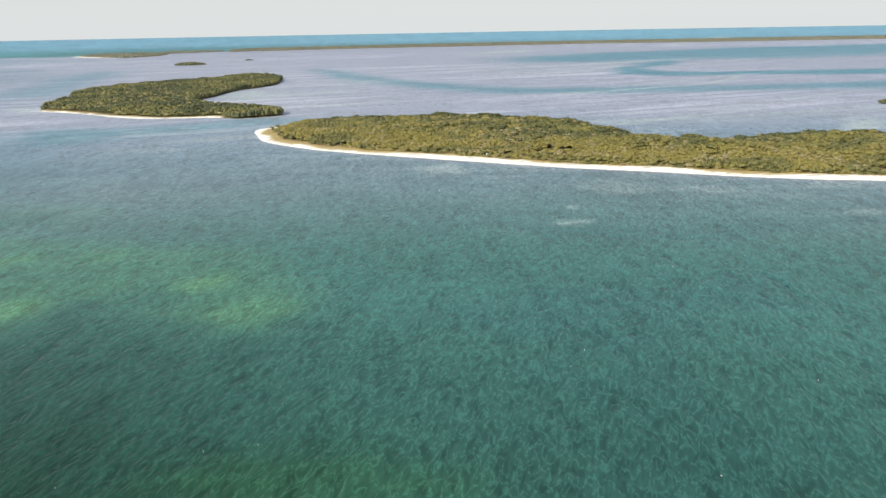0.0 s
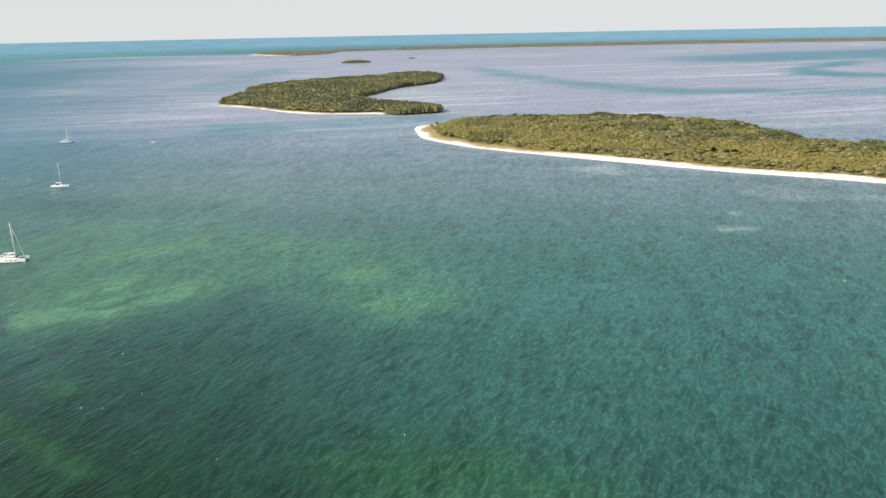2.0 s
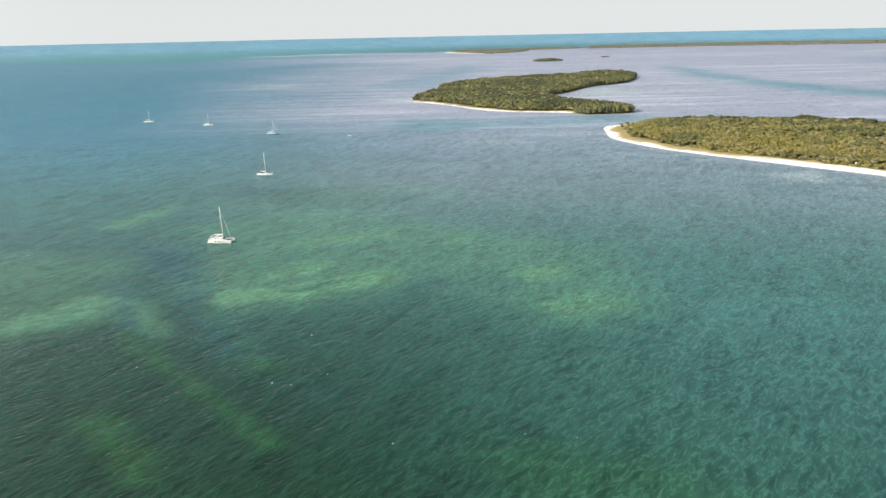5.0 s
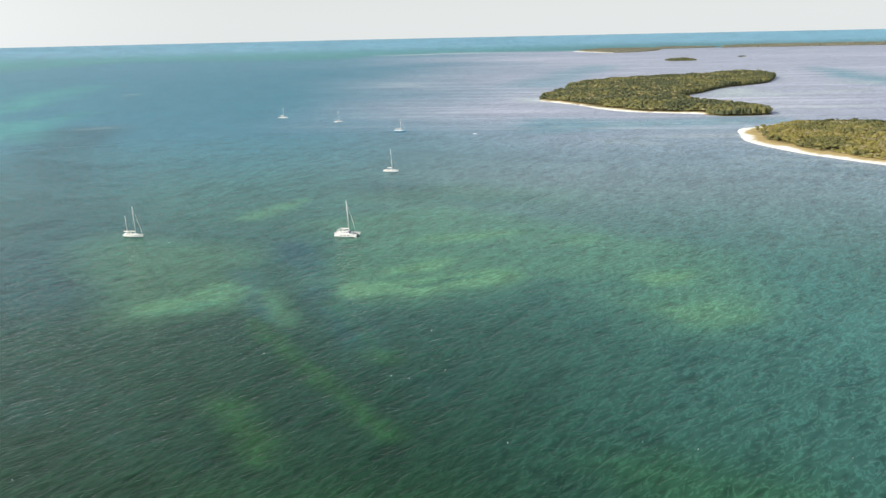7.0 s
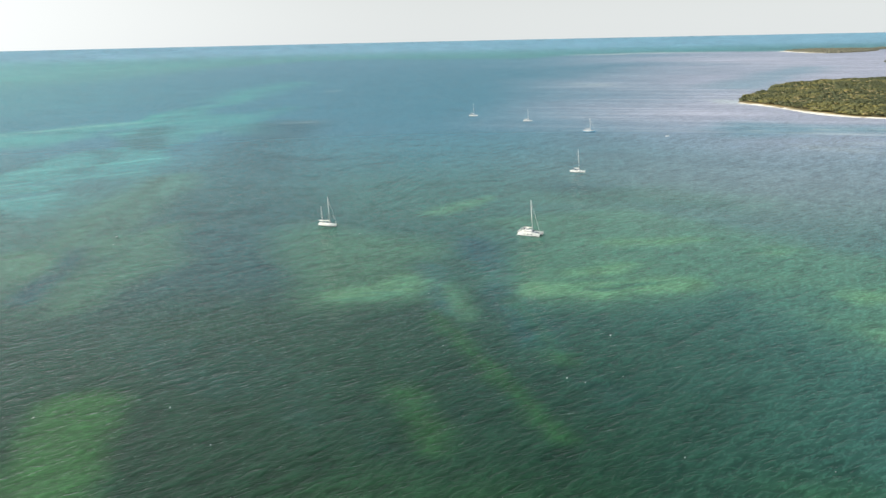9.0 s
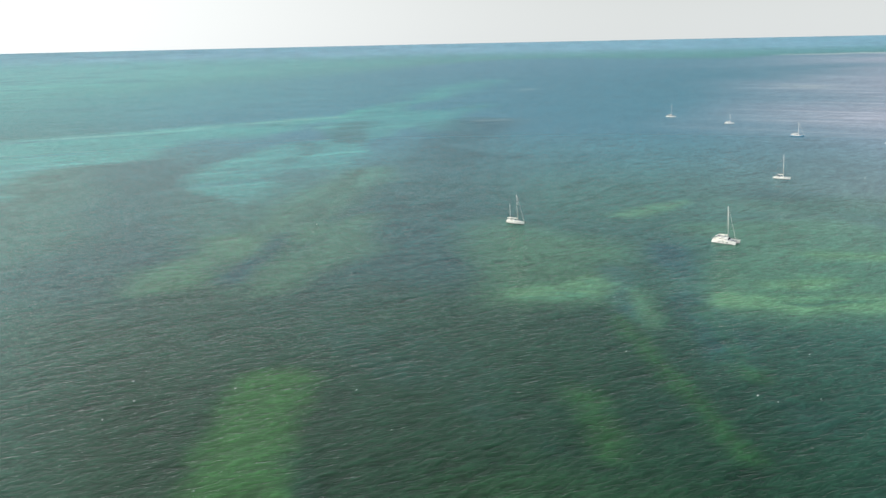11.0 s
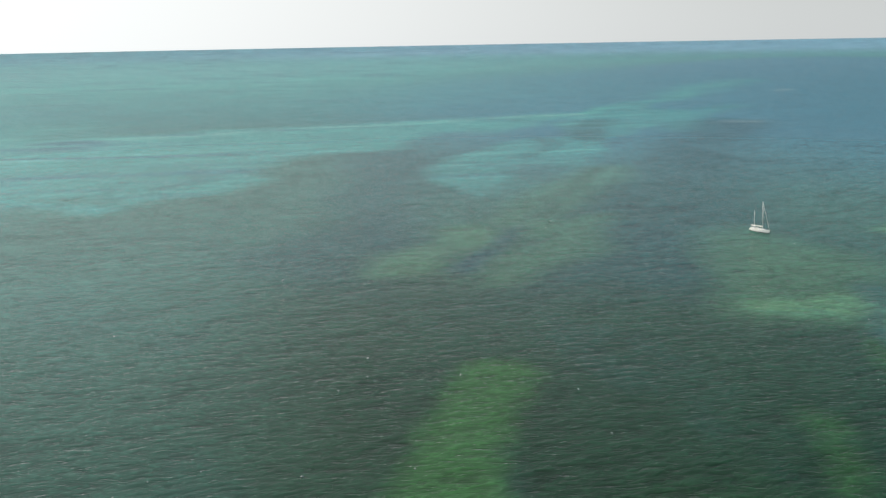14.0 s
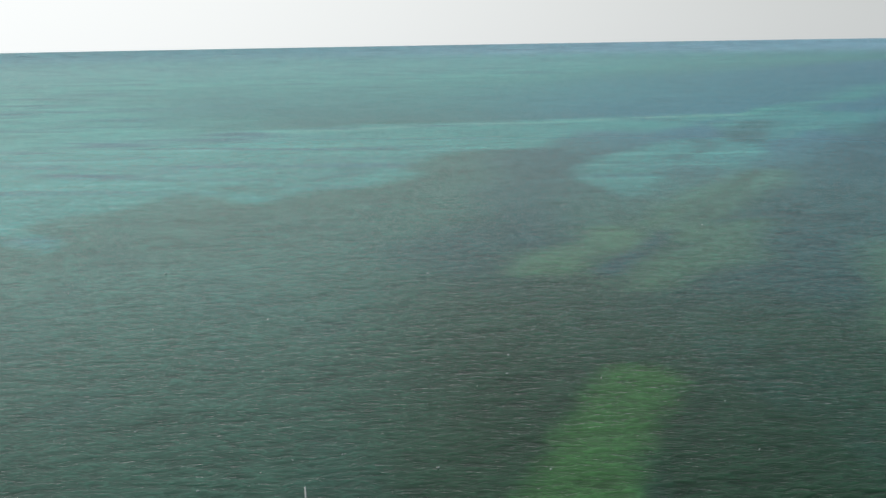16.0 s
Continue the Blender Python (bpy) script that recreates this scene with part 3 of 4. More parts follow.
def canopy(name, label, spots, wide, tall, tint, detail, seed, mat=LEAF, edge=None):
    """A wood of many crowns in one mesh: spots (x, y, z of the ground), crown widths, heights and leaf tints."""
    rng = np.random.default_rng(seed)
    kinds = [clump(rng, *detail) for _ in range(7)]
    V, F, T, n = [], [], [], 0
    pick = rng.integers(0, len(kinds), len(spots))
    turn = rng.uniform(0, 2 * math.pi, len(spots))
    for k, (v, f) in enumerate(kinds):
        s = np.where(pick == k)[0]
        if not len(s):
            continue
        c, q = np.cos(turn[s])[:, None], np.sin(turn[s])[:, None]
        w, h = wide[s][:, None] / 2, tall[s][:, None]
        px = (v[:, 0] * c - v[:, 1] * q) * w + spots[s, 0][:, None]
        py = (v[:, 0] * q + v[:, 1] * c) * w * rng.uniform(0.8, 1.2, len(s))[:, None] + spots[s, 1][:, None]
        crown = np.minimum(h * 0.6, w * 0.40)
        pz = spots[s, 2][:, None] + h - crown + v[:, 2] * crown
        pz = np.maximum(pz, spots[s, 2][:, None] - 0.2)
        if edge is not None:                    # at the water's edge the leaves hang down to it
            pz = np.where((edge[s][:, None] < 7) & (v[:, 2] < 0.22), spots[s, 2][:, None] + h * 0.3, pz)
        V.append(np.stack([px, py, pz], -1).reshape(-1, 3))
        F.append((f[None] + (np.arange(len(s)) * len(v))[:, None, None] + n).reshape(-1, 3))
        T.append(np.repeat(tint[s], len(v)) + rng.normal(0, 0.05, len(s) * len(v)))
        n += len(s) * len(v)
    me = mesh_from(name, fold(np.concatenate(V)), np.concatenate(F), mat, {"tint": np.clip(np.concatenate(T), 0, 1)}, False)
    return tagged(new(name, me), label, "trees", kind="stuff")


def scatter(coast, spacing, seed, keep):
    """Jittered places inside a coast, at least keep metres from the water."""
    rng = np.random.default_rng(seed)
    lo, hi = coast.min(0), coast.max(0)
    gx, gy = np.meshgrid(np.arange(lo[0], hi[0], spacing), np.arange(lo[1], hi[1], spacing))
    x = gx.ravel() + rng.uniform(-0.45, 0.45, gx.size) * spacing
    y = gy.ravel() + rng.uniform(-0.45, 0.45, gx.size) * spacing
    ok = inside(x, y, coast)
    x, y = x[ok], y[ok]
    d = line_distance(x, y, coast, True)
    ok = d > keep
    return x[ok], y[ok], d[ok]


def land_height(d, x, y):
    """Height over the sea by the distance inland (negative in the water)."""
    return np.where(d > 0, 1.3 * (1 - np.exp(-np.maximum(d, 0) / 9)), d * 0.09) + 0.25 * (fbm(x / 14, y / 14, 71) - 0.5) * smooth(2, 12, d)


def island(name, label, coast, beach, cell, sand_wide, grass_wide):
    """The ground of an island: sand along its beach, dry grass behind it, dark soil under the trees."""
    lo, hi = coast.min(0) - 14, coast.max(0) + 14
    gx, gy = np.meshgrid(np.arange(lo[0], hi[0], cell), np.arange(lo[1], hi[1], cell))
    x, y = gx.ravel(), gy.ravel()
    d = line_distance(x, y, coast, True) * np.where(inside(x, y, coast), 1, -1)
    d = d + min(cell, 4) * 0.9 * (fbm(x / 22, y / 22, 73) - 0.5)
    z = np.maximum(land_height(d, x, y), -1.2)
    at = {"sand": np.zeros(x.shape), "grass": np.zeros(x.shape), "wrack": np.zeros(x.shape)}
    if beach is not None:
        b = line_distance(x, y, beach, False)
        wob = 5 * (fbm(x / 9, y / 9, 75) - 0.5)
        wob = wob + sand_wide * (0.5 - 0.8 * smooth(0.3, 0.7, fbm(x / 70, y / 70, 79)) + 0.3 * smooth(100, -150, x))
        at["sand"] = smooth(sand_wide + 2, sand_wide - 1, b + wob)
        at["grass"] = smooth(sand_wide + grass_wide + 14, sand_wide + grass_wide, b + wob * 2)
        at["wrack"] = smooth(1.6, 0.4, np.abs(b - sand_wide * 0.78 + wob * 0.6)) * smooth(0.5, 0.62, fbm(x / 7, y / 7, 77)) * 0.8
    nr, nc = gx.shape
    i = np.arange(nr * nc).reshape(nr, nc)
    faces = np.stack([i[:-1, :-1], i[:-1, 1:], i[1:, 1:], i[1:, :-1]], -1).reshape(-1, 4)
    faces = faces[(d[faces] > -13).any(1)]
    used = np.unique(faces)
    remap = np.zeros(len(x), int)
    remap[used] = np.arange(len(used))
    me = mesh_from(name, fold(np.c_[x, y, z])[used], remap[faces], GROUND, {k: v[used] for k, v in at.items()})
    return tagged(new(name, me), label, "island", kind="structure")


main, bay, spit = COASTS["main"], COASTS["bay"], COASTS["spit"]
main_beach, bay_beach, spit_beach = (spline(p, False, 6) for p in (MAIN_BEACH, BAY_BEACH, SPIT_BEACH))
island("ground_main_island", "low sandy island with a white beach and dry grass", main, main_beach, 3.0, 13, 14)
island("ground_bay_island", "low wooded island with a narrow pale beach", bay, bay_beach, 5.0, 11, 3)
island("ground_spit", "distant wooded spit with a pale sandy point", spit, spit_beach, 14.0, 26, 5)

# scrub and trees of the main island: low olive scrub behind the beach, darker and taller wood at the back
x, y, d = scatter(main, 2.6, 21, 1.5)
b = line_distance(x, y, main_beach, False)
rng = np.random.default_rng(22)
edge = 13 + 11 * fbm(x / 25, y / 25, 81) + 6 * smooth(-60, -150, x)
bare = fbm(x / 30, y / 22, 83)
ok = (b > edge) & ((bare > 0.28) | (b > 80)) & (x < 470)
x, y, d, b = x[ok], y[ok], d[ok], b[ok]
back = smooth(60, 130, b)
tall = (2.2 + 1.6 * fbm(x / 18, y / 18, 85) + 3.6 * back * fbm(x / 40, y / 40, 87) * 1.5 + rng.uniform(-0.8, 1.2, len(x)) + 0.9 * (rng.random(len(x)) < 0.08)) * smooth(-4, 10, b - 20)
tall = np.maximum(tall + 2.4 * smooth(0.52, 0.72, fbm(x / 24, y / 24, 86, 2)) * (0.3 + 0.7 * back), 1.2)
wide = (2.6 + 5.2 * rng.random(len(x)) ** 1.8) * (0.85 + 0.3 * back)
tint = 0.64 - 0.27 * smooth(0.38, 0.7, fbm(x / 32, y / 32, 89, 2)) - 0.14 * back + rng.normal(0, 0.05, len(x))
tint = np.where(rng.random(len(x)) < 0.04 + 0.22 * smooth(0.46, 0.62, fbm(x / 26, y / 40, 88, 3)), 0.84 + 0.14 * rng.random(len(x)), tint)
tint = np.where(d < 16, tint - 0.22 * (b > 60), tint)
crest = (rng.random(len(x)) < 0.035) & (back > 0.4)
tall, wide, tint = tall + 1.5 * crest, wide + 3.6 * crest, tint - 0.14 * crest
z0 = land_height(d, x, y)
canopy("mangrove_scrub", "olive and dark green coastal scrub and mangrove wood", np.c_[x, y, z0], wide, tall, np.clip(tint, 0.02, 0.98), (3, 6, 40), 23)

x, y, d = scatter(bay, 3.7, 31, 1.0)
b = line_distance(x, y, bay_beach, False)
rng = np.random.default_rng(32)
ok = b > 9 + 10 * fbm(x / 20, y / 20, 91)
x, y, d, b = x[ok], y[ok], d[ok], b[ok]
tall = (3.0 + 3.2 * smooth(8, 60, b)) * (0.55 + 0.9 * fbm(x / 26, y / 40, 93, 3)) + rng.uniform(-0.8, 1.6, len(x))
wide = 3.2 + 5.4 * rng.random(len(x)) ** 2.0
tall = tall + 0.16 * (wide - 5)
tint = 0.34 - 0.34 * smooth(0.34, 0.60, fbm(x / 34, y / 60, 95, 3)) + 0.10 * smooth(60, 10, b) + rng.normal(0, 0.10, len(x))
dry = smooth(0.52, 0.66, fbm(x / 30, y / 50, 96, 2))
tint = np.where(rng.random(len(x)) < 0.02 + 0.14 * dry, 0.80 + 0.16 * rng.random(len(x)), tint)
canopy("mangrove_wood", "dense dark green mangrove wood on the bay island", np.c_[x, y, land_height(d, x, y)], wide, tall, np.clip(tint, 0.02, 0.98), (3, 6, 18), 33, edge=d)

for name, label, pts, gap, size, high, seed in (
        ("mangrove_islet", "small round islet covered in dark mangroves", ring(-796, 2815, 48, 62), 6.5, (7, 11), (4, 9), 41),
        ("mangrove_islet", "tiny mangrove clump standing in the flats", ring(-683, 3165, 15, 24), 5.5, (6, 9), (3, 6), 43),
        ("mangrove_islet", "small mangrove clump beside a pale sand flat", ring(556, 1076, 14, 13), 4.0, (5, 8), (7, 11), 45),
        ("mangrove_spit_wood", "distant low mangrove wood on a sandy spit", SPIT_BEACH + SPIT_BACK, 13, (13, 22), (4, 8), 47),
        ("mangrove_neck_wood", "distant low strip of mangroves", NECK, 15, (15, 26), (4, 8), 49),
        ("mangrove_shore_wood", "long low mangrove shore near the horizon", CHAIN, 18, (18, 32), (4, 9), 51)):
    coast = spline(pts, True, 4)
    x, y, d = scatter(coast, gap, seed, 2.0 if gap < 10 else 8.0)
    if name == "mangrove_spit_wood":
        ok = line_distance(x, y, spit_beach, False) > 34
        x, y, d = x[ok], y[ok], d[ok]
    rng = np.random.default_rng(seed)
    low = 0.45 + 0.55 * smooth(0, 22, d)
    tint = 0.05 + 0.25 * fbm(x / 90, y / 90, seed) + rng.normal(0, 0.08, len(x)) + (0.5 if gap > 10 else 0)
    canopy(name, label, np.c_[x, y, np.zeros(len(x))], rng.uniform(*size, len(x)), rng.uniform(*high, len(x)) * low, np.clip(tint, 0.02, 0.99), (2, 6, 4) if gap > 10 else (3, 6, 14), seed, HAZED_LEAF if gap > 10 else LEAF, d)


# ---- parts ----
def part(name, bm, mat, parent, label="", soft=False):
    me = bpy.data.meshes.new(name)
    bmesh.ops.recalc_face_normals(bm, faces=bm.faces)
    bm.to_mesh(me)
    bm.free()
    me.materials.append(mat)
    if soft:
        me.polygons.foreach_set("use_smooth", [True] * len(me.polygons))
    ob = new(name, me)
    ob.parent = parent
    return tagged(ob, label)


def tube(bm, p, q, r, r2=None, seg=8):
    """A round rod from p to q."""
    p, q = Vector(p), Vector(q)
    m = Matrix.Translation((p + q) / 2) @ (q - p).to_track_quat("Z", "Y").to_matrix().to_4x4()
    bmesh.ops.create_cone(bm, cap_ends=True, segments=seg, radius1=r, radius2=r if r2 is None else r2, depth=(q - p).length, matrix=m)


def rod(p, q, r, r2=None, seg=8):
    bm = bmesh.new()
    tube(bm, p, q, r, r2, seg)
    return bm


def block(c, size, top=(1, 1), shift=0.0, bevel=0.05):
    """A bevelled block; top: how far its upper face is drawn in, shift: its upper face's set forward."""
    bm = bmesh.new()
    bmesh.ops.create_cube(bm, size=1)
    for v in bm.verts:
        up = v.co.z > 0
        v.co.x = v.co.x * size[0] * (top[0] if up else 1) + c[0] + (shift if up else 0)
        v.co.y = v.co.y * size[1] * (top[1] if up else 1) + c[1]
        v.co.z = v.co.z * size[2] + c[2]
    if bevel:
        bmesh.ops.bevel(bm, geom=bm.edges[:], offset=bevel, segments=2, affect="EDGES")
    return bm


def hull_lines(length, beam, free, y0=0.0, sheer=0.25, fine=1.6, stern=0.75, low=-0.35, high=1.0):
    """A boat's side plating from height low to the sheer (high = 1), lofted over 17 stations, stern at -x."""
    bm = bmesh.new()
    rows = []
    for i in range(17):
        s = i / 16
        half = beam / 2 * (stern + (1 - stern) * math.sin(min(s / 0.45, 1) * math.pi / 2)) * (1 - max(0, (s - 0.45) / 0.55) ** fine)
        half = max(half, 0.03)
        top = (free + sheer * (2 * abs(s - 0.4)) ** 2 * (1 if s > 0.4 else 0.3)) * high
        row = []
        for k in range(-4, 5):
            u = abs(k) / 4
            z = low + (top - low) * u ** 1.6
            yy = half * (0.0 if k == 0 else (0.55 + 0.45 * u ** 0.6)) * (1 if k > 0 else -1)
            rake = 0.05 * length * max(0, s - 0.8) / 0.2 * u
            row.append(bm.verts.new((-length / 2 + length * 0.95 * s + rake, y0 + yy, z)))
        rows.append(row)
    for a, b in zip(rows, rows[1:]):
        for k in range(8):
            bm.faces.new((a[k], a[k + 1], b[k + 1], b[k]))
    bm.faces.new(rows[0])
    return bm, [(r[0].co.copy(), r[-1].co.copy()) for r in rows]


def deck_plate(edges, drop=0.04):
    bm = bmesh.new()
    prev = None
    for p, q in edges:
        cur = [bm.verts.new((p.x, p.y * 0.97 + q.y * 0.03, p.z - drop)), bm.verts.new((p.x, (p.y + q.y) / 2, p.z + 0.05)),
               bm.verts.new((q.x, q.y * 0.97 + p.y * 0.03, q.z - drop))]
        if prev:
            for k in range(2):
                bm.faces.new((prev[k], prev[k + 1], cur[k + 1], cur[k]))
        prev = cur
    return bm


def rail(edges, boat, first=1, last=16, height=0.6):
    """Stanchions and a lifeline along both edges of a deck."""
    for side in (0, 1):
        pts = [e[side] for e in edges[first:last:2]]
        for p in pts:
            part("stanchion", rod(p, p + Vector((0, 0, height)), 0.02, seg=6), WIRE, boat)
        bm = bmesh.new()
        for p, q in zip(pts, pts[1:]):
            tube(bm, p + Vector((0, 0, height)), q + Vector((0, 0, height)), 0.015, seg=5)
        part("lifeline", bm, WIRE, boat)


def rig(boat, x, foot, height, boom, bow, stern, half, thick=0.16, spread=True, cover=CANVAS, furled=True):
    """A mast with its spreaders, boom, stowed sail, stays and shrouds."""
    tip = x - 0.06 * (height - foot)          # masts rake aft
    mast = part("mast", rod((x, 0, foot), (tip, 0, height), thick, thick * 0.75, 10), ALLOY, boat, "tall pale alloy mast", True)
    if spread:
        for k in (0.42, 0.7):
            zz = foot + (height - foot) * k
            part("spreader", rod((x + (tip - x) * k, -half * 0.55, zz), (x + (tip - x) * k, half * 0.55, zz), 0.04, seg=6), ALLOY, mast)
    part("masthead_light", rod((tip, 0, height), (tip, 0, height + 0.45), 0.05, 0.02, 6), WIRE, mast)
    if boom:
        b = part("boom", rod((x - 0.1, 0, foot + 1.2), (x - boom, 0, foot + 1.35), 0.09, seg=8), ALLOY, boat)
        bm = bmesh.new()
        n = 7
        for k in range(n):
            s0, s1 = k / n, (k + 1) / n
            tube(bm, (x - 0.2 - (boom - 0.4) * s0, 0.03 * (-1) ** k, foot + 1.45 + 0.03 * (k % 2)), (x - 0.2 - (boom - 0.4) * s1, -0.03 * (-1) ** k, foot + 1.45 + 0.03 * ((k + 1) % 2)), 0.40 - 0.18 * s0, 0.40 - 0.18 * s1)
        part("sail_cover", bm, cover, b, "stowed sail in its cover", True)
    if bow:
        part("forestay", rod(bow, (tip + 0.05, 0, height - 0.4), 0.075 if furled else 0.025, 0.05 if furled else 0.025), CANVAS if furled else WIRE, boat, "furled headsail on its stay" if furled else "")
    if stern:
        part("backstay", rod(stern, (tip, 0, height), 0.022, seg=5), WIRE, boat)
    for s in (-1, 1):
        part("shroud", rod((x - 0.4, s * half, foot - 0.3), (tip + 0.05, 0, height - 0.5), 0.022, seg=5), WIRE, boat)


def tender(boat, x, y, z, length=2.8, turn=90):
    """A small inflatable: two side tubes, a bow tube, a floor and an outboard."""
    ob = part("tender", bmesh.new(), RUBBER, boat, "grey inflatable tender on its davits")
    bm = bmesh.new()
    h = 0.62
    pts = [(-length / 2, -h, 0), (length * 0.2, -h, 0), (length * 0.42, -h * 0.6, 0.08), (length / 2, 0, 0.12), (length * 0.42, h * 0.6, 0.08), (length * 0.2, h, 0), (-length / 2, h, 0)]
    for p, q in zip(pts, pts[1:]):
        tube(bm, p, q, 0.2, seg=8)
    part("side_tube", bm, RUBBER, ob, soft=True)
    part("floor_board", block((0, 0, -0.1), (length * 0.85, 1.1, 0.06), bevel=0.01), DECK, ob)
    part("outboard_motor", block((-length / 2 - 0.15, 0, 0.25), (0.3, 0.28, 0.55), (0.8, 0.8)), GLASS, ob)
    ob.matrix_local = pose(x, y, z, 0, 0, turn)
    return ob


def at_anchor(boat, x, y, heading, size=1.0):
    boat.matrix_world = pose(*fold([(x, y, 0)])[0], 0, 0, heading) @ Matrix.Diagonal((size, size, size, 1))


# ---- boats at anchor ----
def catamaran(x, y, heading):
    boat = new("sailing_catamaran")
    tagged(boat, "white cruising catamaran anchored with its sails stowed", "catamaran")
    for s in (-1, 1):
        bm, edges = hull_lines(13.6, 1.9, 1.75, s * 2.75, 0.15, 2.2, 0.7)
        h = part("hull", bm, GELCOAT, boat, soft=True)
        part("deck", deck_plate(edges), DECK, boat)
        for k in (-2.6, -0.4, 1.8):
            part("hull_window", block((k, s * 3.69, 1.12), (1.3, 0.05, 0.32), bevel=0.02), GLASS, h)
            part("hull_window", block((k, s * 1.81, 1.12), (1.3, 0.05, 0.32), bevel=0.02), GLASS, h)
        part("boot_stripe", block((-0.8, s * 2.75, 0.16), (11.6, 1.9, 0.14), bevel=0.02), BOTTOM, h)
        for k in range(3):
            part("stern_step", block((-6.6 - 0.32 * k, s * 2.75, 1.1 - 0.38 * k), (0.4, 1.3, 0.2), bevel=0.04), GELCOAT, h)
        rail(edges, boat, 6, 17)
    part("bridge_deck", block((-1.6, 0, 1.35), (8.6, 4.4, 0.7), bevel=0.12), GELCOAT, boat)
    cabin = part("cabin", block((-0.9, 0, 2.35), (6.0, 5.0, 1.35), (0.72, 0.8), -0.45, 0.22), GELCOAT, boat, soft=False)
    for s in (-1, 1):
        for k in (-2.5, -0.9, 0.6):
            ob = part("cabin_window", block((0, 0, 0), (1.35, 0.06, 0.62), (0.88, 1), bevel=0.02), GLASS, cabin)
            ob.matrix_local = pose(k - 0.3, s * 2.30, 2.45, -s * 20.3, 0, 0)
    for k in (-1.2, 0, 1.2):
        ob = part("front_window", block((0, 0, 0), (0.06, 1.1, 0.7), bevel=0.02), GLASS, cabin)
        ob.matrix_local = pose(1.50, k, 2.45, 0, -43, 0)
    part("hard_top", block((-3.9, 0, 3.55), (4.2, 4.6, 0.14), bevel=0.06), GELCOAT, boat, "white hard top over the cockpit")
    for s in (-1, 1):
        part("solar_panel", block((-4.2, s * 1.1, 3.65), (2.4, 1.6, 0.05), bevel=0.01), GLASS, boat, "dark solar panel")
        for k in (-5.8, -2.6):
            part("roof_post", rod((k, s * 2.15, 1.7), (k, s * 2.15, 3.5), 0.05), ALLOY, boat)
        part("davit", rod((-6.2, s * 1.1, 1.7), (-7.6, s * 1.1, 2.3), 0.06), ALLOY, boat)
        part("cockpit_seat", block((-5.2, s * 1.7, 1.95), (1.8, 0.7, 0.5), bevel=0.08), CANVAS, boat)
    part("helm_seat", block((-3.0, 1.9, 3.9), (0.6, 1.1, 0.6), bevel=0.08), CANVAS, boat)
    part("crossbeam", rod((5.6, -2.7, 1.55), (5.6, 2.7, 1.55), 0.12), ALLOY, boat)
    part("trampoline", block((4.1, 0, 1.5), (2.9, 3.6, 0.04), bevel=0.01), NAVY, boat, "dark netting between the bows")
    rig(boat, 1.0, 2.9, 20.6, 5.6, (5.6, 0, 1.65), None, 3.3, 0.20)
    tender(boat, -7.3, 0, 1.75)
    at_anchor(boat, x, y, heading, 0.88)
    return boat


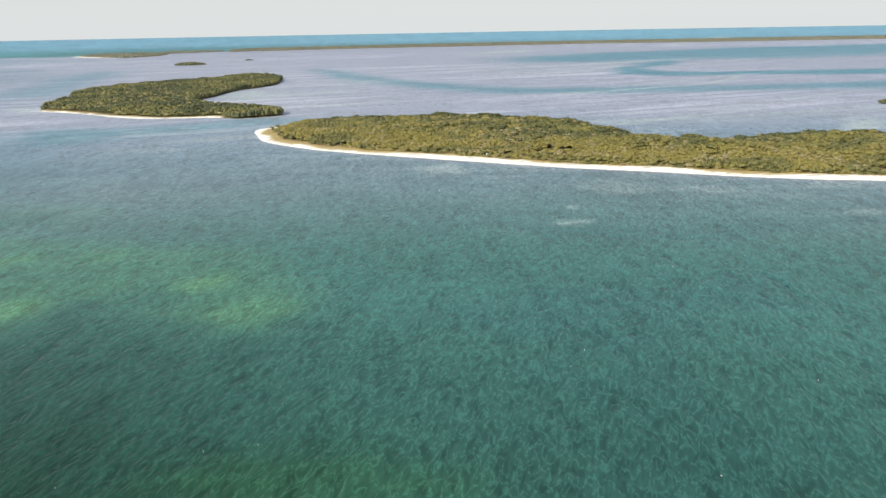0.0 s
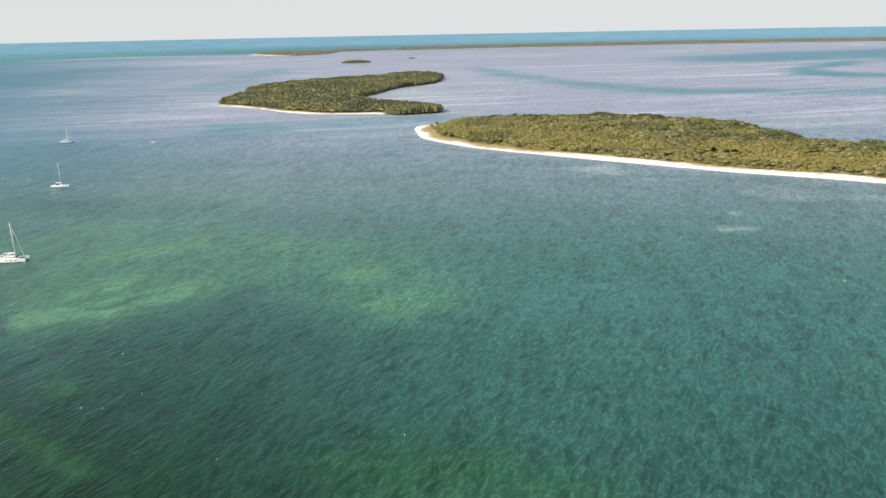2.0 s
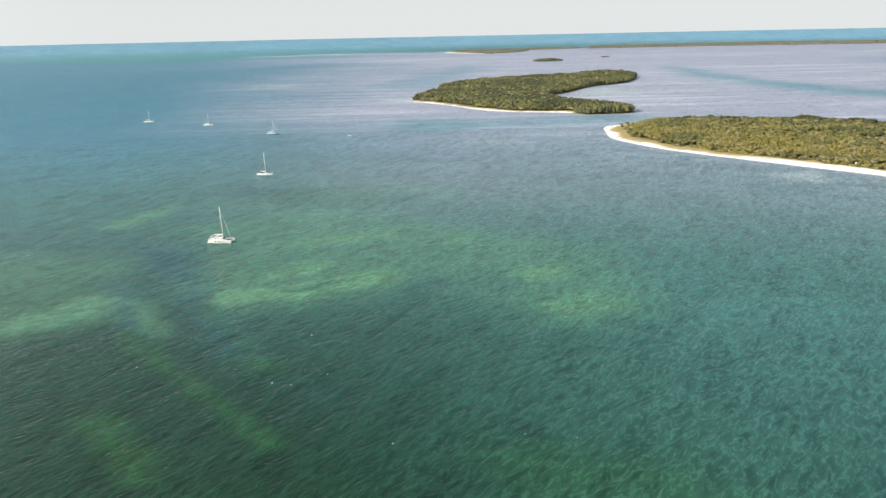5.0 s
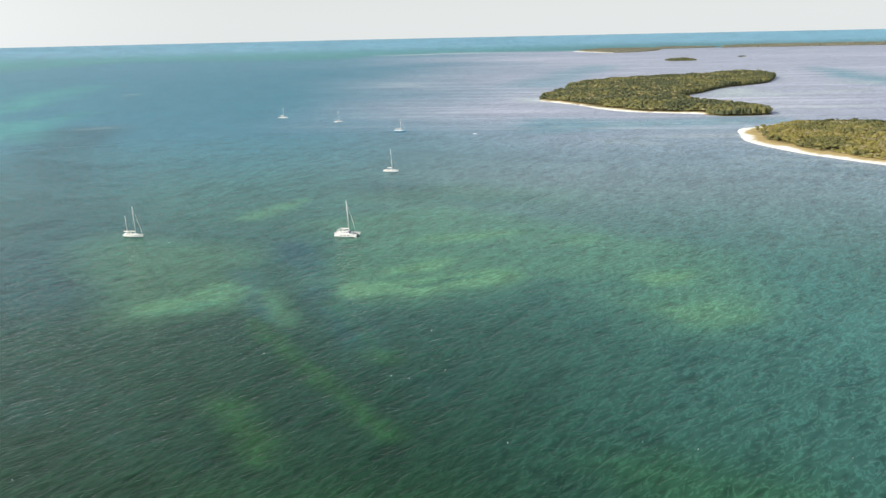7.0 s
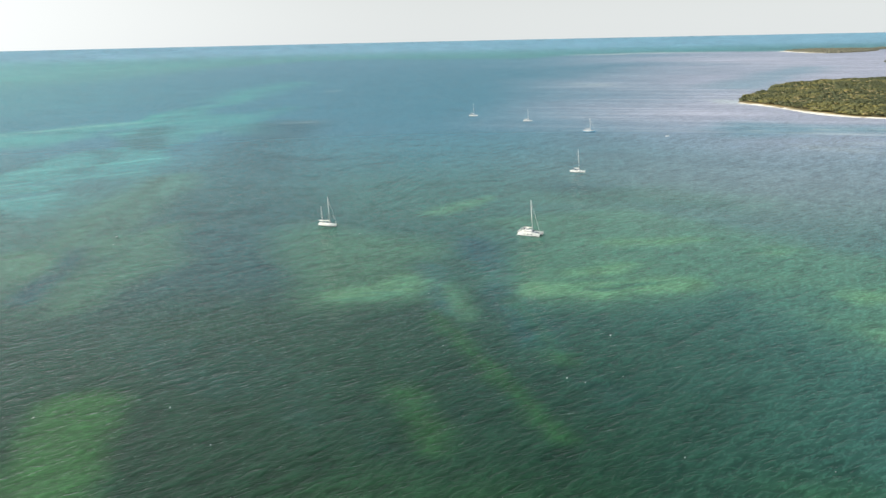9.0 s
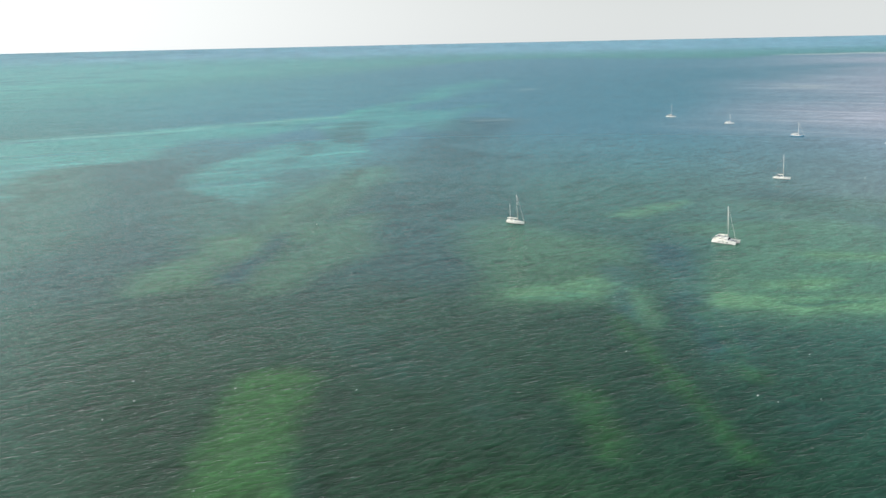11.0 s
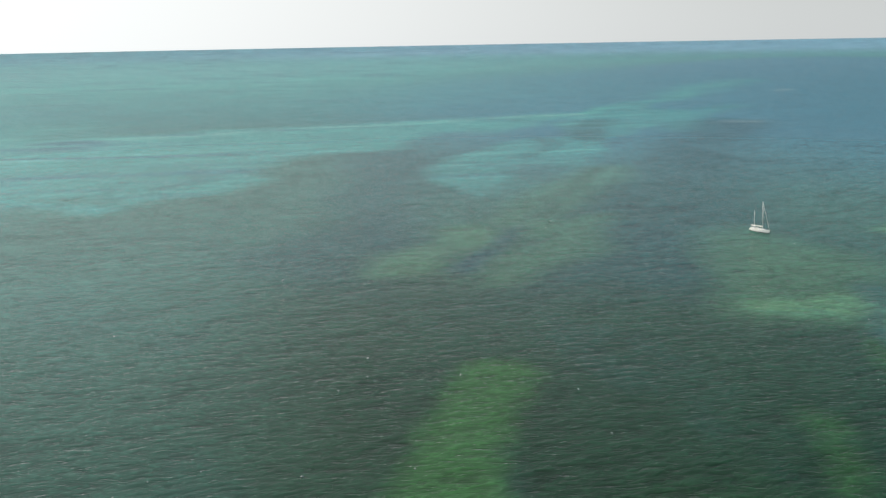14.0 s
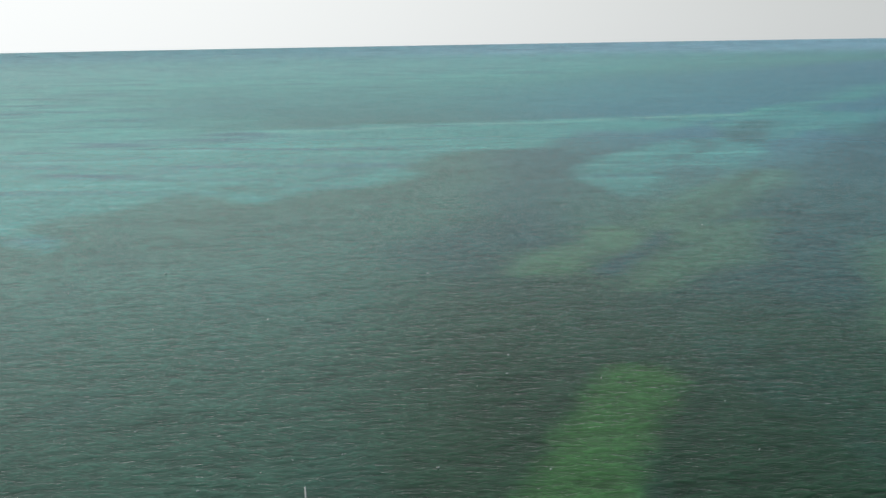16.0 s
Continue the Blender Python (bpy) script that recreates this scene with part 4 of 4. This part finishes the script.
def sloop(x, y, heading, size=1.0, paint=GELCOAT, cloth=CANVAS, label="", mizzen=False, cockpit=CANVAS, furled=True, height=16.6, aft_cabin=False):
    boat = new("ketch" if mizzen else "sailing_yacht")
    tagged(boat, label, "sailboat", group="yachts at anchor")
    bm, edges = hull_lines(12.6, 3.9, 1.15, 0, 0.55, 1.9, 0.72)
    hull = part("hull", bm, paint, boat, soft=True)
    part("deck", deck_plate(edges), DECK, boat)
    part("boot_stripe", hull_lines(12.3, 3.86, 0.30, 0, 0.02, 1.9, 0.72, -0.3)[0], BOTTOM, hull, "dark waterline stripe")
    roof = part("coachroof", block((0.7, 0, 1.5), (5.4, 2.5, 0.62), (0.86, 0.76), -0.15, 0.12), GELCOAT, boat)
    for s in (-1, 1):
        for k in (-0.9, 0.4, 1.7, 2.6):
            ob = part("port_light", block((0, 0, 0), (0.8, 0.05, 0.22), bevel=0.02), GLASS, roof)
            ob.matrix_local = pose(k, s * 1.13, 1.52, -s * 26, 0, 0)
        part("cockpit_coaming", block((-3.6, s * 1.15, 1.45), (2.9, 0.28, 0.42), (0.92, 0.7), bevel=0.06), GELCOAT, boat)
        part("cockpit_bench", block((-3.6, s * 0.72, 1.25), (2.5, 0.5, 0.22), bevel=0.04), TEAK, boat)
    part("hatch", block((3.6, 0, 1.52), (0.62, 0.62, 0.12), bevel=0.03), GLASS, boat)
    if aft_cabin:
        part("aft_cabin", block((-4.9, 0, 1.6), (2.2, 2.2, 0.7), (0.86, 0.8), bevel=0.12), GELCOAT, boat)
    part("spray_hood", block((-1.9, 0, 1.95), (1.2, 2.2, 0.8), (0.55, 0.8), -0.25, 0.15), cockpit, boat, "canvas spray hood")
    part("bimini", block((-3.8, 0, 3.0), (2.2, 2.5, 0.12), (0.9, 0.85), bevel=0.04), cockpit, boat, "canvas awning over the cockpit")
    for s in (-1, 1):
        for k in (-4.7, -2.9):
            part("awning_pole", rod((k, s * 1.15, 1.3), (k, s * 1.1, 2.95), 0.025, seg=6), WIRE, boat)
        part("pushpit", rod((-6.1, s * 1.2, 1.2), (-6.1, s * 1.2, 1.95), 0.025, seg=6), WIRE, boat)
    part("wheel_pedestal", rod((-4.3, 0, 1.2), (-4.3, 0, 2.1), 0.1, 0.06), GELCOAT, boat)
    part("pulpit", rod((5.9, -0.35, 2.3), (5.9, 0.35, 2.3), 0.03, seg=6), WIRE, boat)
    part("rudder", block((-5.9, 0, -0.2), (0.6, 0.1, 0.8), bevel=0.02), BOTTOM, boat)
    rail(edges, boat, 1, 16)
    rig(boat, 0.9 + 0.6 * mizzen, 1.7, height, 4.6, (5.95, 0, 1.75), None if mizzen else (-6.15, 0, 1.3), 1.8, cover=cloth, furled=furled)
    if mizzen:
        rig(boat, -4.0, 1.5, height * 0.68, 2.6, None, None, 1.5, 0.10, False, cloth)
        part("bowsprit", rod((5.6, 0, 1.7), (7.2, 0, 1.95), 0.09), TEAK, boat)
        part("inner_stay", rod((7.1, 0, 1.95), (1.5 - 0.06 * (height - 1.7), 0, height - 0.3), 0.02, seg=5), WIRE, boat)
    at_anchor(boat, x, y, heading, size)
    return boat


catamaran(-265, 344.5, 15)
ketch = sloop(-366, 293.5, 15, 0.92, label="white two-masted ketch anchored over a green shoal", mizzen=True, aft_cabin=True, height=17.5)
sloop(-364, 530, 10, 0.96, cockpit=NAVY, label="white single-masted sailing yacht with a dark awning", furled=False, height=17.5)
sloop(-508.5, 760, 16, 1.05, paint=BLUE_HULL, label="blue-hulled sailing yacht with a white cabin", aft_cabin=True, height=13.8)
sloop(-636, 820, 18, 0.88, label="white sailing yacht at anchor far off", furled=False)
sloop(-737.5, 838, 14, 1.0, cockpit=TEAK, label="white sailing yacht with a tan awning", furled=False)
sloop(-151, -5.5, 10, 1.0, label="white sailing yacht with a tall pale mast", height=18.0)

dinghy = new("dinghy")
tagged(dinghy, "small white open dinghy lying alone at anchor", "dinghy")
bm, edges = hull_lines(4.6, 1.8, 0.6, 0, 0.2, 1.9, 0.8)
part("hull", bm, GELCOAT, dinghy, soft=True)
part("floor_board", deck_plate(edges, 0.3), DECK, dinghy)
for k in (-1.2, 0.3):
    part("thwart", block((k, 0, 0.5), (0.35, 1.4, 0.06), bevel=0.01), TEAK, dinghy)
part("outboard_motor", block((-2.45, 0, 0.75), (0.35, 0.35, 0.7), (0.8, 0.8)), GLASS, dinghy)
at_anchor(dinghy, -424, 770, 15, 0.75)


# ---- single trees along the scrub's edge, dead snags, posts on the beach ----
def branch_line(bm, p, way, length, r, rng, bend=0.35, joints=3):
    """A tapering crooked branch; gives its end."""
    p, way = Vector(p), Vector(way).normalized()
    for k in range(joints):
        q = p + way * (length / joints)
        tube(bm, p, q, r * (1 - k / joints * 0.6), r * (1 - (k + 1) / joints * 0.6), 6)
        p = q
        way = (way + Vector((rng.uniform(-bend, bend), rng.uniform(-bend, bend), rng.uniform(-bend * 0.4, bend)))).normalized()
    return p


def shrub_tree(seed, height, width):
    """A low coastal tree: a crooked trunk, limbs and a loose crown of leaf sprays."""
    rng = random.Random(seed)
    tree = new("buttonwood_tree")
    tagged(tree, "low wind-shaped green coastal tree beside the beach", "tree", group="trees along the beach scrub")
    bm = bmesh.new()
    top = branch_line(bm, (0, 0, -0.1), (0.1, 0.05, 1), height * 0.5, 0.14, rng)
    trunk = part("trunk", bm, BARK, tree)
    ends = []
    for k in range(5):
        a = 2 * math.pi * k / 5 + rng.uniform(-0.4, 0.4)
        bm = bmesh.new()
        ends.append(branch_line(bm, top, (math.cos(a), math.sin(a), 0.8), height * 0.42, 0.07, rng))
        part("limb", bm, BARK, trunk)
    gen = np.random.default_rng(seed)
    V, F, n = [], [], 0
    for k, e in enumerate([*ends, top + Vector((0, 0, height * 0.3))]):
        v, f = clump(gen, 3, 6, 26)
        w = width * gen.uniform(0.24, 0.36)
        V.append(v * (w, w, w * 0.75) + np.array(e))
        F.append(f + n)
        n += len(v)
    tint = np.clip(gen.uniform(0.2, 0.6) + gen.normal(0, 0.05, n), 0, 1)
    crown = new("crown", mesh_from("crown", np.concatenate(V), np.concatenate(F), LEAF, {"tint": tint}, False))
    crown.parent = tree
    return tree


def snag(seed, height):
    """A dead tree: bare pale trunk and limbs."""
    rng = random.Random(seed)
    tree = new("dead_tree")
    tagged(tree, "bare grey dead tree standing in the scrub", "dead tree", group="dead trees in the scrub")
    bm = bmesh.new()
    top = branch_line(bm, (0, 0, -0.1), (0.1, 0, 1), height * 0.6, 0.22, rng)
    trunk = part("trunk", bm, DEADWOOD, tree)
    for k in range(7):
        a = 2 * math.pi * k / 7 + rng.uniform(-0.4, 0.4)
        bm = bmesh.new()
        end = branch_line(bm, top * rng.uniform(0.6, 1), (math.cos(a), math.sin(a), 0.9), height * rng.uniform(0.3, 0.5), 0.12, rng)
        for _ in range(3):
            branch_line(bm, end, (rng.uniform(-1, 1), rng.uniform(-1, 1), 0.7), height * 0.18, 0.06, rng, joints=2)
        part("limb", bm, DEADWOOD, trunk)
    return tree


DEADWOOD = material("bleached_deadwood", (0.40, 0.36, 0.29), 0.9, bump=0.5, scale=6, vary=0.35)


def ground_at(x, y):
    x, y = np.array([x]), np.array([y])
    d = line_distance(x, y, main, True) * np.where(inside(x, y, main), 1, -1)
    return float(fold(np.c_[x, y, land_height(d, x, y)])[0, 2]) - 0.1


pick = random.Random(7)
kinds = [shrub_tree(100 + k, h, w) for k, (h, w) in enumerate(((3.2, 4.6), (2.5, 3.8), (4.0, 5.5), (2.0, 3.2), (3.4, 6.0)))]
fresh = list(kinds)
for k in range(95):
    i = 4 + k * 63 / 95
    a, b = main_beach[int(i)], main_beach[min(int(i) + 1, len(main_beach) - 1)]
    p = a + (b - a) * (i - int(i))
    side = np.array((-(b - a)[1], (b - a)[0])) / max(np.hypot(*(b - a)), 1e-6)
    p = p + side * pick.uniform(17, 27)
    if not inside(np.array([p[0]]), np.array([p[1]]), main)[0]:
        continue
    m = pose(p[0], p[1], ground_at(*p), 0, 0, pick.uniform(0, 360))
    if fresh:
        fresh.pop().matrix_world = m
    else:
        copy_thing(pick.choice(kinds), m)
snags = [snag(200 + k, h) for k, h in enumerate((5.5, 6.5, 4.5, 5.0))]
fresh = list(snags)
for k in range(34):
    x, y = pick.uniform(-60, 300), pick.uniform(600, 900)
    while not (inside(np.array([x]), np.array([y]), main)[0] and line_distance(np.array([x]), np.array([y]), main_beach, False)[0] > 45):
        x, y = pick.uniform(-60, 300), pick.uniform(600, 900)
    m = pose(x, y, ground_at(x, y) + 1.0, 0, 0, pick.uniform(0, 360))
    if fresh:
        fresh.pop().matrix_world = m
    else:
        copy_thing(pick.choice(snags), m)

for x, y in ((36, 679), (-88, 757)):
    post = new("marker_post")
    tagged(post, "white square sign on a post at the beach edge", "sign", group="signs on the beach")
    part("post", rod((0, 0, -0.2), (0, 0, 2.2), 0.07), TEAK, post)
    part("sign_board", block((0, -0.08, 1.8), (1.1, 0.05, 1.0), bevel=0.01), GELCOAT, post, "plain white board")
    post.matrix_world = pose(x, y, ground_at(x, y) + 0.1)

# ---- flecks of foam on the breaking crests ----
rng = np.random.default_rng(77)
V, F = [], []
for k in range(50):
    a, d = radians(rng.uniform(-25, 108)), 150 / rng.uniform(0.28, 1.0) ** 1.2
    o, size = np.array((-math.sin(a) * d, math.cos(a) * d, 0.2)), rng.uniform(0.08, 0.30)
    n = 7
    base = len(V)
    for q in range(n):
        ph = 2 * math.pi * q / n
        r = size * rng.uniform(0.5, 1.2)
        V.append(o + (r * 0.4 * math.cos(ph), r * 2.2 * math.sin(ph), rng.uniform(-0.05, 0.05)))
    V += [o + (0, 0, 0.14), o - (0, 0, 0.3)]
    for q in range(n):
        F += [(base + q, base + (q + 1) % n, base + n), (base + (q + 1) % n, base + q, base + n + 1)]
tagged(new("foam_flecks", mesh_from("foam_flecks", fold(np.array(V)), np.array(F), FOAM)), "small white foam flecks on the wave crests", "foam", kind="stuff")

log = new("driftwood_log")
tagged(log, "dark fallen tree trunk lying across the narrow beach", "log")
bm = bmesh.new()
branch_line(bm, (-5, 0, 0.25), (1, 0.1, 0.02), 10, 0.35, random.Random(3), 0.12, 4)
trunk = part("trunk", bm, BARK, log)
for k in range(3):
    bm = bmesh.new()
    branch_line(bm, (1.5 + k, 0.2, 0.3), (0.4, (-1) ** k, 0.7), 2.4, 0.12, random.Random(30 + k))
    part("limb", bm, BARK, trunk)
log.matrix_world = pose(*fold([(-459, 1128, 0.3)])[0], 0, 0, -35)
